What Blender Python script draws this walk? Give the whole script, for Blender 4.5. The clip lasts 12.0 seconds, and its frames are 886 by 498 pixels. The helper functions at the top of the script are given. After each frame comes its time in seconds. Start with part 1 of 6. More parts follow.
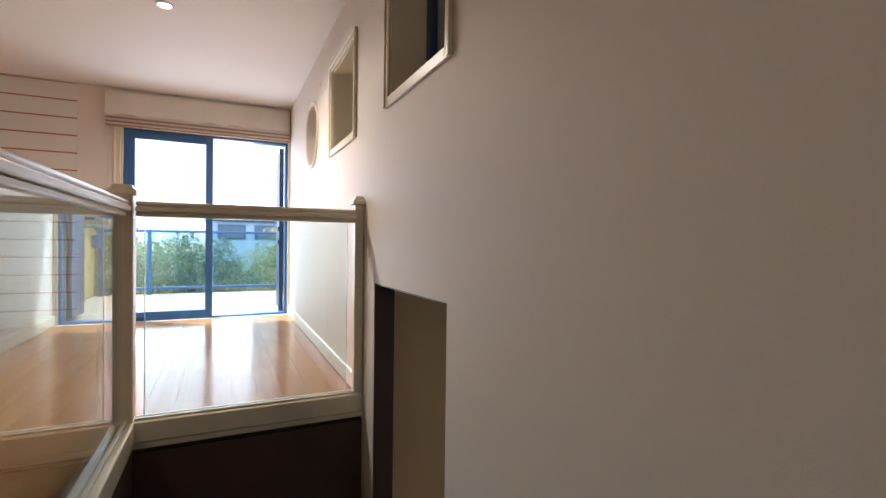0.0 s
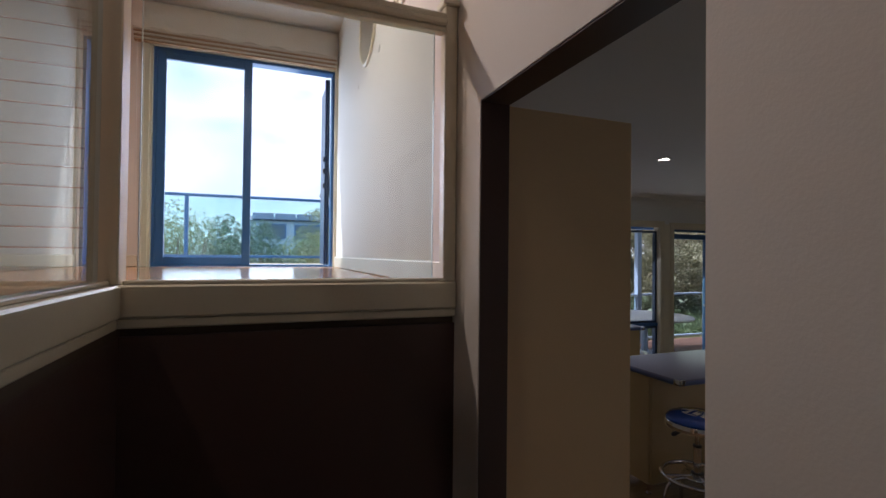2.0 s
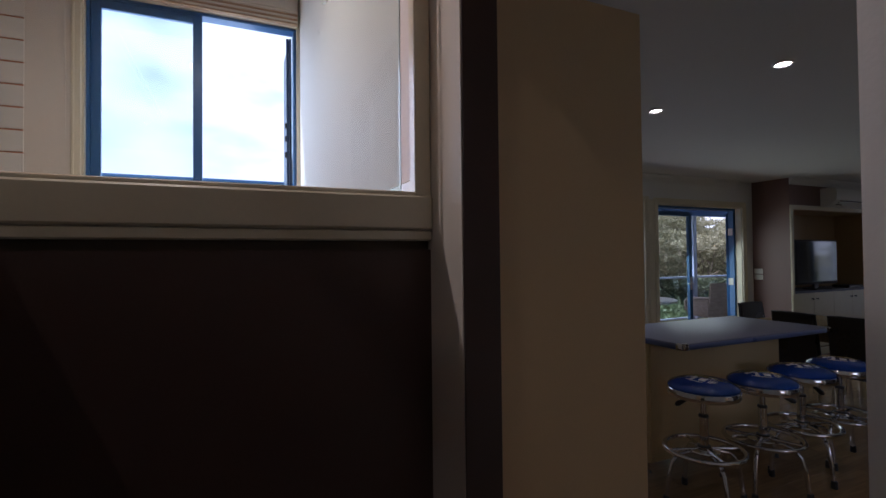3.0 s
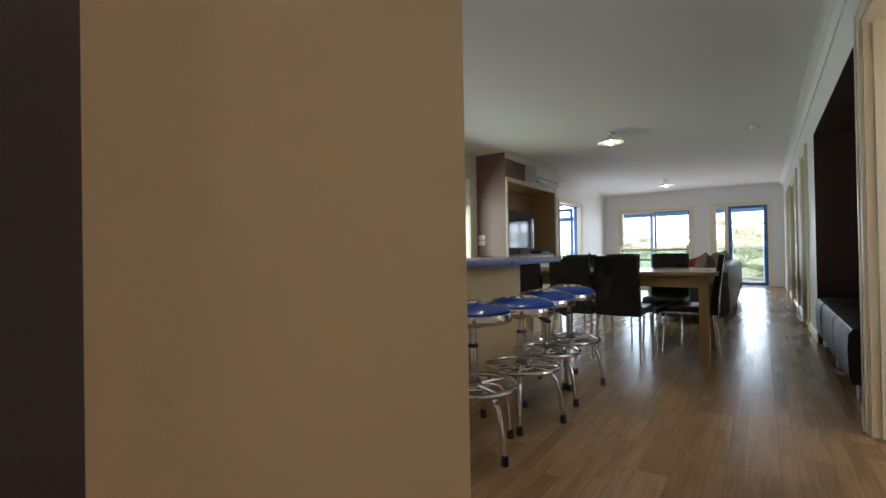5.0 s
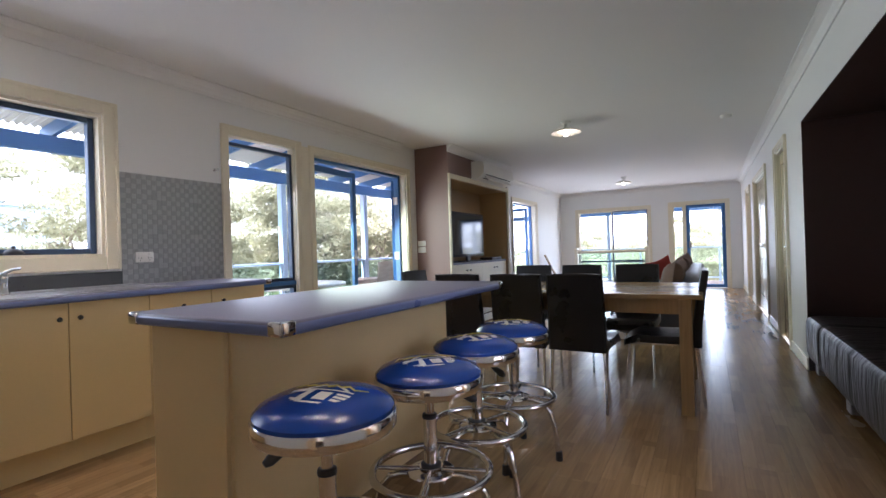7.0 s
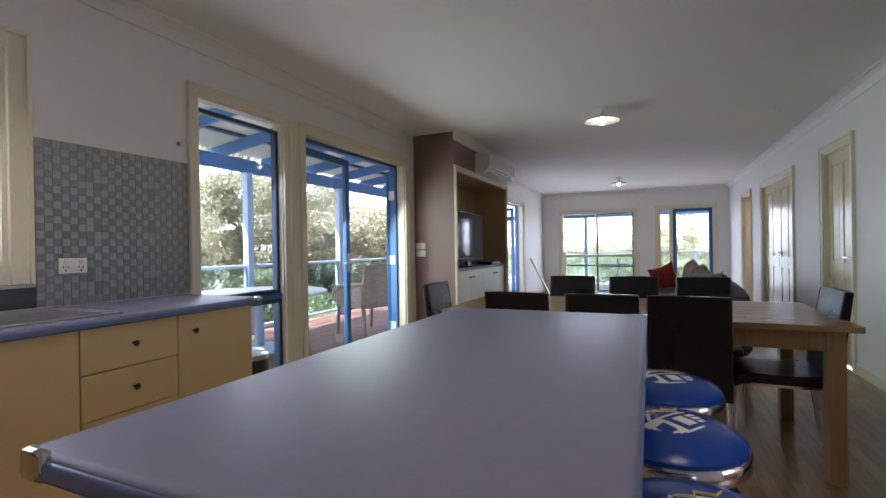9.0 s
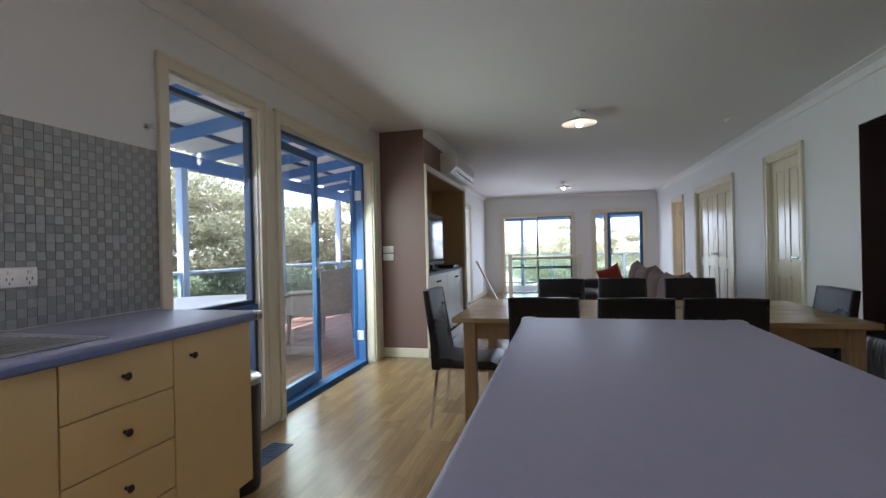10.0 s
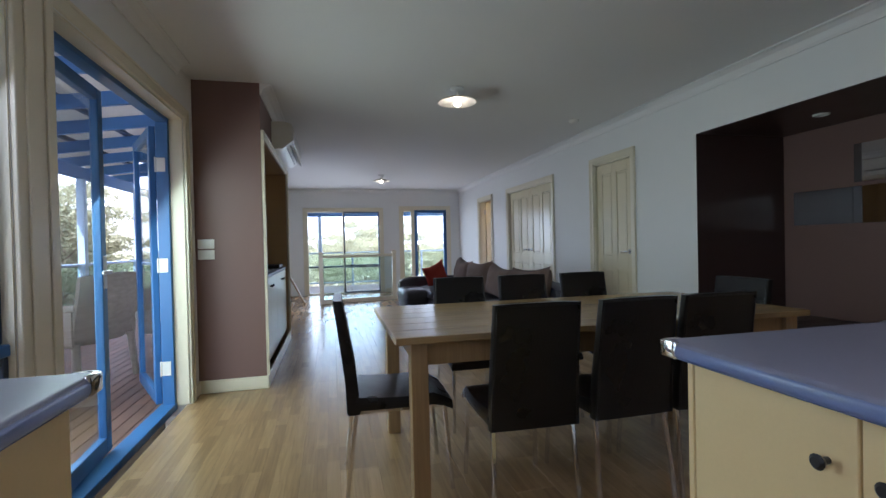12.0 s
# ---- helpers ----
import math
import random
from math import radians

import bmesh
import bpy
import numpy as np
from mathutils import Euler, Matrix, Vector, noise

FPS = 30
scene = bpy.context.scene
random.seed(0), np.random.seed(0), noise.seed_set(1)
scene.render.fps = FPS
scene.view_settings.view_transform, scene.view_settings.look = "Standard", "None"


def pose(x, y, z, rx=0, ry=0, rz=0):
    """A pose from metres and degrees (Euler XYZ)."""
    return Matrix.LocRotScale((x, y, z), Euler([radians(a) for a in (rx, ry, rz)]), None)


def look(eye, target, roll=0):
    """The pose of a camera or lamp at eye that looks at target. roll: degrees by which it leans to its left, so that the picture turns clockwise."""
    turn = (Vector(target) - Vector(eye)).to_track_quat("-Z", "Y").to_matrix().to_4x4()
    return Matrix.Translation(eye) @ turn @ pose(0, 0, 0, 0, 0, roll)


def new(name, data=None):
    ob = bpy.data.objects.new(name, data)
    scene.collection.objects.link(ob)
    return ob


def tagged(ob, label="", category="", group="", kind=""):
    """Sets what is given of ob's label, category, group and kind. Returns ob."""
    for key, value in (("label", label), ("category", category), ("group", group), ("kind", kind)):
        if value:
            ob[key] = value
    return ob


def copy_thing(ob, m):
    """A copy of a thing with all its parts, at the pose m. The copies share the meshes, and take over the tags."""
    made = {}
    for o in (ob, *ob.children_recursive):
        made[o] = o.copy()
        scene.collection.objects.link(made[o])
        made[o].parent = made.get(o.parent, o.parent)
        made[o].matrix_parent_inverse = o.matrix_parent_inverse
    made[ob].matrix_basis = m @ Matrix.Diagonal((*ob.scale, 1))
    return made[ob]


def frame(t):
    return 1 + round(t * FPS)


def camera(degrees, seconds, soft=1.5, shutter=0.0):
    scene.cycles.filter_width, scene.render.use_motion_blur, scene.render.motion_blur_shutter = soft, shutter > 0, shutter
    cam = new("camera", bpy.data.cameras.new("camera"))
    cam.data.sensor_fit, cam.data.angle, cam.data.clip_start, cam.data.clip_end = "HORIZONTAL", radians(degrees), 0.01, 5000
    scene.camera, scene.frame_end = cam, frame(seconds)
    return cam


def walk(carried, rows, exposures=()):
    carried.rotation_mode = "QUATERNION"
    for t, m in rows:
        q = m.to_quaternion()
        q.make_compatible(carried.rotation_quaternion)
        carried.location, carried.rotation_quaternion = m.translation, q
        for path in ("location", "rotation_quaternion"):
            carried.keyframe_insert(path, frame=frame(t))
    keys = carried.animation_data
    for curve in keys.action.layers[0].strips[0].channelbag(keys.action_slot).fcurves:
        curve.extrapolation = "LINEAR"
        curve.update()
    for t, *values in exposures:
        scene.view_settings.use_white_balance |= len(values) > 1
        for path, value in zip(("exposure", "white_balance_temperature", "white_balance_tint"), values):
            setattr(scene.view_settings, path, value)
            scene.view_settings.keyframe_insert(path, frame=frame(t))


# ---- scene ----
cam = camera(87.2, 12.0)
PATH = [
    (0, (0.334, 0.645, 2.385), (1.183, 2.456, 2.361), 0.7),
    (0.5, (0.33, 0.888, 2.234), (1.088, 2.738, 2.229), 1.0),
    (1, (0.344, 1.128, 2.034), (1.054, 2.998, 2.048), 1.2),
    (1.5, (0.345, 1.335, 1.862), (1.04, 3.21, 1.895), 1.2),
    (2, (0.359, 1.497, 1.682), (1.07, 3.367, 1.711), 0.6),
    (2.5, (0.427, 1.647, 1.524), (1.145, 3.513, 1.557), -0.0),
    (3, (0.5, 1.829, 1.418), (1.301, 3.661, 1.453), -0.6),
    (3.5, (0.596, 2.011, 1.298), (1.598, 3.742, 1.334), -0.7),
    (3.7, (0.632, 2.086, 1.256), (1.739, 3.752, 1.279), -0.5),
    (5.3, (1.142, 2.556, 0.925), (2.845, 3.604, 0.944), -1.4),
    (5.5, (1.248, 2.556, 0.946), (2.975, 3.565, 0.965), -1.6),
    (6, (1.502, 2.643, 0.982), (3.279, 3.561, 0.992), -1.6),
    (6.5, (1.782, 2.683, 1.029), (3.54, 3.636, 1.033), -1.8),
    (7, (2.014, 2.793, 1.073), (3.753, 3.782, 1.078), -1.8),
    (7.5, (2.191, 2.931, 1.148), (3.918, 3.941, 1.145), -1.5),
    (9.3, (2.521, 3.877, 1.146), (4.372, 4.635, 1.143), -1.1),
    (9.5, (2.52, 3.975, 1.154), (4.386, 4.694, 1.153), -1.3),
    (10, (2.559, 4.307, 1.156), (4.497, 4.802, 1.158), -1.3),
    (10.5, (2.641, 4.583, 1.164), (4.631, 4.784, 1.161), -1.2),
    (11, (2.807, 4.84, 1.162), (4.805, 4.74, 1.149), -1.3),
    (11.5, (3.041, 5.079, 1.152), (5.009, 4.723, 1.131), -1.2),
    (12, (3.361, 5.185, 1.131), (5.306, 4.721, 1.108), -1.3),
]
EXPOSURES = [(0, 1.14, 5700, 17), (0.5, 0.92, 5700, 18), (1.5, 0.5, 5700, 23), (2.5, 0.4, 5600, 26), (3.5, 0.3, 5300, 28), (5.3, 2.6, 5800, 14),
             (6.5, 2.72, 5550, 23), (7.5, 2.62, 5600, 24), (9.5, 2.18, 5550, 22), (10.5, 2.1, 5430, 22), (12, 2.0, 5300, 20)]
walk(cam, [(t, look(eye, target, roll)) for t, eye, target, roll in PATH], EXPOSURES)

# ---- world, sun, lights ----
world = bpy.data.worlds.new("sky")
scene.world = world
world.use_nodes = True
wn = world.node_tree.nodes
sky = wn.new("ShaderNodeTexSky")
sky.sky_type = 'NISHITA'
sky.sun_disc = False
SUN_DIR = Vector((-0.38, 0.30, 0.88)).normalized()
sky.sun_elevation = math.asin(SUN_DIR.z)
sky.sun_rotation = math.atan2(SUN_DIR.x, SUN_DIR.y)
sky.air_density, sky.dust_density = 1.0, 2.0
wn["Background"].inputs["Strength"].default_value = 0.15
# thin bright clouds over the blue
cl_tc = wn.new("ShaderNodeTexCoord")
cl_map = wn.new("ShaderNodeMapping")
cl_map.inputs["Scale"].default_value = (2.2, 2.2, 5.0)
cl_noise = wn.new("ShaderNodeTexNoise")
cl_noise.inputs["Scale"].default_value = 2.4
cl_noise.inputs["Detail"].default_value = 7.0
cl_ramp = wn.new("ShaderNodeValToRGB")
cl_ramp.color_ramp.elements[0].position = 0.30
cl_ramp.color_ramp.elements[1].position = 0.56
cl_ramp.color_ramp.elements[0].color = (0.36, 0.36, 0.36, 1)
cl_mix = wn.new("ShaderNodeMixRGB")
cl_mix.inputs["Color2"].default_value = (8.6, 8.8, 9.2, 1)
wl = world.node_tree.links
wl.new(cl_tc.outputs["Generated"], cl_map.inputs["Vector"])
wl.new(cl_map.outputs["Vector"], cl_noise.inputs["Vector"])
wl.new(cl_noise.outputs["Fac"], cl_ramp.inputs["Fac"])
wl.new(cl_ramp.outputs["Color"], cl_mix.inputs["Fac"])
wl.new(sky.outputs["Color"], cl_mix.inputs["Color1"])
wl.new(cl_mix.outputs["Color"], wn["Background"].inputs["Color"])

sun = new("sun", bpy.data.lights.new("sun", 'SUN'))
sun.data.energy, sun.data.angle, sun.data.color = 5.0, radians(0.6), (1.0, 0.95, 0.87)
sun.matrix_world = look((0, 0, 30), Vector((0, 0, 30)) - SUN_DIR)


def window_light(name, eye, target, w, h, watts, color=(0.93, 0.97, 1.0)):
    """Daylight of the sky through one opening."""
    ob = new(name, bpy.data.lights.new(name, 'AREA'))
    ob.data.shape, ob.data.size, ob.data.size_y, ob.data.energy, ob.data.color = 'RECTANGLE', w, h, watts, color
    ob.matrix_world = look(eye, target)
    return ob


window_light("daylight_slider", (-0.1, 6.95, 2.6), (-0.1, 0, 2.2), 1.5, 1.9, 20)
window_light("daylight_kitchen_window", (2.9, 6.47, 1.6), (2.9, 3.4, 0.4), 1.2, 0.85, 1.4)
window_light("daylight_side_window", (4.85, 6.49, 1.2), (4.85, 3.4, -0.4), 0.65, 1.7, 1.4)
window_light("daylight_french_door", (6.3, 6.62, 1.1), (6.3, 3.4, -1.0), 1.3, 1.8, 8, (0.86, 1.0, 0.76))
window_light("daylight_far_door", (11.6, 6.6, 1.1), (11.6, 0, 0.4), 1.3, 1.9, 3.6)
window_light("daylight_east_window", (14.75, 4.9, 1.1), (0, 4.9, 0.5), 1.6, 1.8, 5.5)
window_light("daylight_east_door", (14.75, 2.95, 1.1), (0, 2.95, 0.5), 0.9, 1.8, 2.8)
window_light("daylight_side_room", (3.4, 0.15, 1.5), (3.6, 3, 1.2), 0.9, 1.0, 0.8)
window_light("daylight_far_room", (12.5, 0.45, 1.5), (12.5, 3, 1.2), 0.8, 1.0, 0.25)


def lamp_light(name, place, watts, size=0.05):
    ob = new(name, bpy.data.lights.new(name, 'POINT'))
    ob.data.energy, ob.data.color, ob.data.shadow_soft_size = watts, (1.0, 0.85, 0.65), size
    ob.matrix_world = pose(*place)
    return ob


def spot_light(name, place, watts, wide=110):
    ob = new(name, bpy.data.lights.new(name, 'SPOT'))
    ob.data.energy, ob.data.color, ob.data.shadow_soft_size = watts, (1.0, 0.84, 0.62), 0.04
    ob.data.spot_size, ob.data.spot_blend = radians(wide), 0.8
    ob.matrix_world = look(place, (place[0], place[1] + 0.001, 0))
    return ob

# ---- materials ----


def mat(name, base, rough=0.5, metal=0.0, var=0.06, scale=3.0, fine=60.0, bump=0.03, stretch=(1, 1, 1), rough_var=0.08, coat=0.0, rand=0.0):
    """A surface with variation at two scales, in metres, and a fine relief."""
    m = bpy.data.materials.new(name)
    m.use_nodes = True
    n, k = m.node_tree.nodes, m.node_tree.links
    b = n["Principled BSDF"]
    tc = n.new("ShaderNodeTexCoord")
    mp = n.new("ShaderNodeMapping")
    mp.inputs["Scale"].default_value = stretch
    k.new(tc.outputs["Object"], mp.inputs["Vector"])
    big = n.new("ShaderNodeTexNoise")
    big.inputs["Scale"].default_value, big.inputs["Detail"].default_value = scale, 5.0
    small = n.new("ShaderNodeTexNoise")
    small.inputs["Scale"].default_value, small.inputs["Detail"].default_value = fine, 3.0
    k.new(mp.outputs["Vector"], big.inputs["Vector"])
    k.new(mp.outputs["Vector"], small.inputs["Vector"])
    add = n.new("ShaderNodeMath")
    add.operation = 'MULTIPLY_ADD'
    add.inputs[1].default_value = 0.6
    k.new(big.outputs["Fac"], add.inputs[0])
    half = n.new("ShaderNodeMath")
    half.operation = 'MULTIPLY'
    half.inputs[1].default_value = 0.4
    k.new(small.outputs["Fac"], half.inputs[0])
    k.new(half.outputs[0], add.inputs[2])
    value = n.new("ShaderNodeMapRange")
    value.inputs["From Min"].default_value, value.inputs["From Max"].default_value = 0.3, 0.7
    value.inputs["To Min"].default_value, value.inputs["To Max"].default_value = 1 - var, 1 + var
    k.new(add.outputs[0], value.inputs["Value"])
    hsv = n.new("ShaderNodeHueSaturation")
    hsv.inputs["Color"].default_value = (*base, 1)
    if rand:
        oi = n.new("ShaderNodeObjectInfo")
        rr = n.new("ShaderNodeMapRange")
        rr.inputs["To Min"].default_value, rr.inputs["To Max"].default_value = 1 - rand, 1 + rand
        k.new(oi.outputs["Random"], rr.inputs["Value"])
        mul = n.new("ShaderNodeMath")
        mul.operation = 'MULTIPLY'
        k.new(value.outputs[0], mul.inputs[0])
        k.new(rr.outputs[0], mul.inputs[1])
        k.new(mul.outputs[0], hsv.inputs["Value"])
    else:
        k.new(value.outputs[0], hsv.inputs["Value"])
    k.new(hsv.outputs["Color"], b.inputs["Base Color"])
    rv = n.new("ShaderNodeMapRange")
    rv.inputs["To Min"].default_value, rv.inputs["To Max"].default_value = max(0.02, rough - rough_var), min(1, rough + rough_var)
    k.new(big.outputs["Fac"], rv.inputs["Value"])
    k.new(rv.outputs[0], b.inputs["Roughness"])
    b.inputs["Metallic"].default_value = metal
    b.inputs["Coat Weight"].default_value = coat
    if bump:
        bp = n.new("ShaderNodeBump")
        bp.inputs["Strength"].default_value, bp.inputs["Distance"].default_value = bump, 0.01
        k.new(small.outputs["Fac"], bp.inputs["Height"])
        k.new(bp.outputs["Normal"], b.inputs["Normal"])
    return m


def wood_plank(name, base, dark, strip, rough, rand=0.12, bump=0.02, axis=0, joint=0.8):
    """Boards with printed or sawn strips along one axis, fine grain along the board."""
    m = mat(name, base, rough, var=0.05, scale=1.5, fine=40, bump=0, rough_var=0.06)
    n, k = m.node_tree.nodes, m.node_tree.links
    b = n["Principled BSDF"]
    tc = n.new("ShaderNodeTexCoord")
    oi = n.new("ShaderNodeObjectInfo")
    shift = n.new("ShaderNodeVectorMath")
    shift.operation = 'MULTIPLY_ADD'
    shift.inputs[1].default_value = (17.0, 0.0, 9.0)
    comb = n.new("ShaderNodeCombineXYZ")
    for i in range(3):
        k.new(oi.outputs["Random"], comb.inputs[i])
    k.new(comb.outputs[0], shift.inputs[0])
    k.new(tc.outputs["Object"], shift.inputs[2])
    grain_map = n.new("ShaderNodeMapping")
    grain_map.inputs["Scale"].default_value = (1.6, 26, 26) if axis == 0 else (26, 1.6, 26) if axis == 1 else (26, 26, 1.6)
    k.new(shift.outputs[0], grain_map.inputs["Vector"])
    grain = n.new("ShaderNodeTexNoise")
    grain.inputs["Scale"].default_value, grain.inputs["Detail"].default_value, grain.inputs["Distortion"].default_value = 2.0, 6.0, 0.8
    k.new(grain_map.outputs[0], grain.inputs["Vector"])
    brick = n.new("ShaderNodeTexBrick")
    brick.offset = 0.37
    brick.inputs["Scale"].default_value = 1.0
    brick.inputs["Brick Width"].default_value, brick.inputs["Row Height"].default_value = 0.46, strip
    brick.inputs["Mortar Size"].default_value, brick.inputs["Mortar Smooth"].default_value = 0.0006, 0.3
    brick.inputs["Color1"].default_value, brick.inputs["Color2"].default_value = (*base, 1), (*dark, 1)
    brick.inputs["Mortar"].default_value = (*[c * joint for c in dark], 1)
    k.new(shift.outputs[0], brick.inputs["Vector"])
    hsv = n.new("ShaderNodeHueSaturation")
    k.new(brick.outputs["Color"], hsv.inputs["Color"])
    g = n.new("ShaderNodeMapRange")
    g.inputs["From Min"].default_value, g.inputs["From Max"].default_value = 0.25, 0.75
    g.inputs["To Min"].default_value, g.inputs["To Max"].default_value = 0.80, 1.16
    k.new(grain.outputs["Fac"], g.inputs["Value"])
    r = n.new("ShaderNodeMapRange")
    r.inputs["To Min"].default_value, r.inputs["To Max"].default_value = 1 - rand, 1 + rand
    k.new(oi.outputs["Random"], r.inputs["Value"])
    mul = n.new("ShaderNodeMath")
    mul.operation = 'MULTIPLY'
    k.new(g.outputs[0], mul.inputs[0])
    k.new(r.outputs[0], mul.inputs[1])
    k.new(mul.outputs[0], hsv.inputs["Value"])
    k.new(hsv.outputs["Color"], b.inputs["Base Color"])
    bp = n.new("ShaderNodeBump")
    bp.inputs["Strength"].default_value, bp.inputs["Distance"].default_value = bump, 0.01
    k.new(grain.outputs["Fac"], bp.inputs["Height"])
    k.new(bp.outputs["Normal"], b.inputs["Normal"])
    return m


def glass_mat(name, tint=(0.95, 0.98, 0.97), rough=0.0, power=4.5):
    """Thin clear pane: lets light straight through, with a mirror gloss that grows at a slant."""
    m = bpy.data.materials.new(name)
    m.use_nodes = True
    n, k = m.node_tree.nodes, m.node_tree.links
    n.remove(n["Principled BSDF"])
    clear = n.new("ShaderNodeBsdfTransparent")
    clear.inputs["Color"].default_value = (*tint, 1)
    gloss = n.new("ShaderNodeBsdfGlossy")
    gloss.inputs["Roughness"].default_value = rough
    lw = n.new("ShaderNodeLayerWeight")
    pw = n.new("ShaderNodeMath")
    pw.operation = 'POWER'
    pw.inputs[1].default_value = power
    k.new(lw.outputs["Facing"], pw.inputs[0])
    fr = n.new("ShaderNodeMath")
    fr.operation = 'MULTIPLY_ADD'
    fr.inputs[1].default_value, fr.inputs[2].default_value = 0.85, 0.035
    k.new(pw.outputs[0], fr.inputs[0])
    mix = n.new("ShaderNodeMixShader")
    k.new(fr.outputs[0], mix.inputs[0])
    k.new(clear.outputs[0], mix.inputs[1])
    k.new(gloss.outputs[0], mix.inputs[2])
    k.new(mix.outputs[0], n["Material Output"].inputs["Surface"])
    return m


def glow(name, color, strength):
    m = bpy.data.materials.new(name)
    m.use_nodes = True
    b = m.node_tree.nodes["Principled BSDF"]
    b.inputs["Base Color"].default_value = (*color, 1)
    b.inputs["Emission Color"].default_value = (*color, 1)
    b.inputs["Emission Strength"].default_value = strength
    return m


def leaf_mat(name, base, dark):
    m = bpy.data.materials.new(name)
    m.use_nodes = True
    n, k = m.node_tree.nodes, m.node_tree.links
    b = n["Principled BSDF"]
    geo = n.new("ShaderNodeNewGeometry")
    ramp = n.new("ShaderNodeValToRGB")
    ramp.color_ramp.elements[0].color, ramp.color_ramp.elements[1].color = (*dark, 1), (*base, 1)
    k.new(geo.outputs["Random Per Island"], ramp.inputs["Fac"])
    k.new(ramp.outputs["Color"], b.inputs["Base Color"])
    b.inputs["Roughness"].default_value = 0.55
    tr = n.new("ShaderNodeBsdfTranslucent")
    k.new(ramp.outputs["Color"], tr.inputs["Color"])
    mix = n.new("ShaderNodeMixShader")
    mix.inputs[0].default_value = 0.35
    k.new(b.outputs[0], mix.inputs[1])
    k.new(tr.outputs[0], mix.inputs[2])
    k.new(mix.outputs[0], n["Material Output"].inputs["Surface"])
    return m


M_WALL = mat("wall_paint", (0.80, 0.80, 0.78), 0.55, var=0.02, scale=1.2, fine=140, bump=0.05)
M_STAIRWALL = mat("stair_wall_paint", (0.78, 0.725, 0.65), 0.6, var=0.02, scale=1.0, fine=140, bump=0.05)
M_CEIL = mat("ceiling_paint", (0.80, 0.79, 0.77), 0.75, var=0.02, scale=0.8, fine=120, bump=0.03)
M_CREAM = mat("cream_trim_paint", (0.76, 0.70, 0.54), 0.32, var=0.03, scale=4, fine=90, bump=0.03)
M_STUB = mat("cream_wall_paint", (0.84, 0.62, 0.36), 0.5, var=0.02, scale=1.2, fine=140, bump=0.05)
M_CAB = mat("cabinet_laminate", (0.70, 0.54, 0.28), 0.38, var=0.025, scale=2.5, fine=150, bump=0.02)
M_DOOR = mat("door_gloss_cream", (0.76, 0.68, 0.47), 0.2, var=0.02, scale=2, fine=60, bump=0.008, rough_var=0.03)
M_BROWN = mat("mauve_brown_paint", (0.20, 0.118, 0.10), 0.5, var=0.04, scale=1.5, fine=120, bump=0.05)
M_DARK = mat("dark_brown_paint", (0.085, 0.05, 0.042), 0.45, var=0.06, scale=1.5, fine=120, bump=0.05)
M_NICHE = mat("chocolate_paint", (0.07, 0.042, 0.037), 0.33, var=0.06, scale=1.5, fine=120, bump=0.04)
M_BENCH = mat("grey_blue_laminate", (0.185, 0.19, 0.265), 0.42, var=0.05, scale=40, fine=420, bump=0.02, rough_var=0.02)
M_BENCH.node_tree.nodes["Principled BSDF"].inputs["Specular IOR Level"].default_value = 0.22
M_EDGE = mat("blue_laminate_edge", (0.14, 0.18, 0.36), 0.3, var=0.05, scale=6, fine=300, bump=0.02)
M_CHROME = mat("chrome", (0.72, 0.72, 0.74), 0.10, 1.0, var=0.03, scale=8, fine=120, bump=0.01, rough_var=0.05)
M_STEEL = mat("brushed_steel", (0.55, 0.56, 0.58), 0.3, 1.0, var=0.05, scale=8, fine=200, bump=0.02, stretch=(1, 12, 12))
M_BLACK = mat("black_plastic", (0.02, 0.02, 0.022), 0.4, var=0.1, scale=6, fine=120, bump=0.02)
M_RUBBER = mat("black_rubber", (0.018, 0.018, 0.018), 0.7, var=0.1, scale=6, fine=120, bump=0.04)
M_LEATHER = mat("black_leather", (0.009, 0.008, 0.008), 0.3, var=0.2, scale=7, fine=150, bump=0.16, rough_var=0.12)
M_LEATHER.node_tree.nodes["Principled BSDF"].inputs["Specular IOR Level"].default_value = 0.38
M_CREASED = mat("creased_black_leather", (0.03, 0.028, 0.029), 0.33, var=0.15, scale=4, fine=1.6, bump=0.45, stretch=(13, 4, 2.2))
M_CREASED.node_tree.nodes["Bump"].inputs["Distance"].default_value = 0.03
M_BLUE = mat("blue_frame_paint", (0.047, 0.15, 0.37), 0.35, var=0.05, scale=4, fine=120, bump=0.03)
M_NAVY = mat("navy_frame_paint", (0.03, 0.06, 0.12), 0.4, var=0.08, scale=4, fine=120, bump=0.03)
M_RAFTER = mat("blue_timber_paint", (0.085, 0.205, 0.47), 0.5, var=0.08, scale=2, fine=60, bump=0.06)
M_POST = mat("pale_post_paint", (0.42, 0.54, 0.72), 0.5, var=0.06, scale=2, fine=60, bump=0.05)
M_VINYL = mat("blue_vinyl", (0.012, 0.055, 0.30), 0.22, var=0.05, scale=4, fine=220, bump=0.03)
M_WHITE = mat("white_plastic", (0.78, 0.77, 0.73), 0.35, var=0.02, scale=4, fine=100, bump=0.01)
M_YELLOW = mat("yellow_print", (0.62, 0.50, 0.08), 0.4, var=0.05, scale=8, fine=100, bump=0.0)
M_TAN = mat("tan_laminate", (0.52, 0.36, 0.19), 0.45, var=0.05, scale=2, fine=80, bump=0.02)
M_SOFA = mat("brown_suede", (0.17, 0.112, 0.088), 0.85, var=0.12, scale=5, fine=160, bump=0.10)
M_SOFAB = mat("dark_leather", (0.035, 0.033, 0.04), 0.4, var=0.12, scale=5, fine=160, bump=0.10)
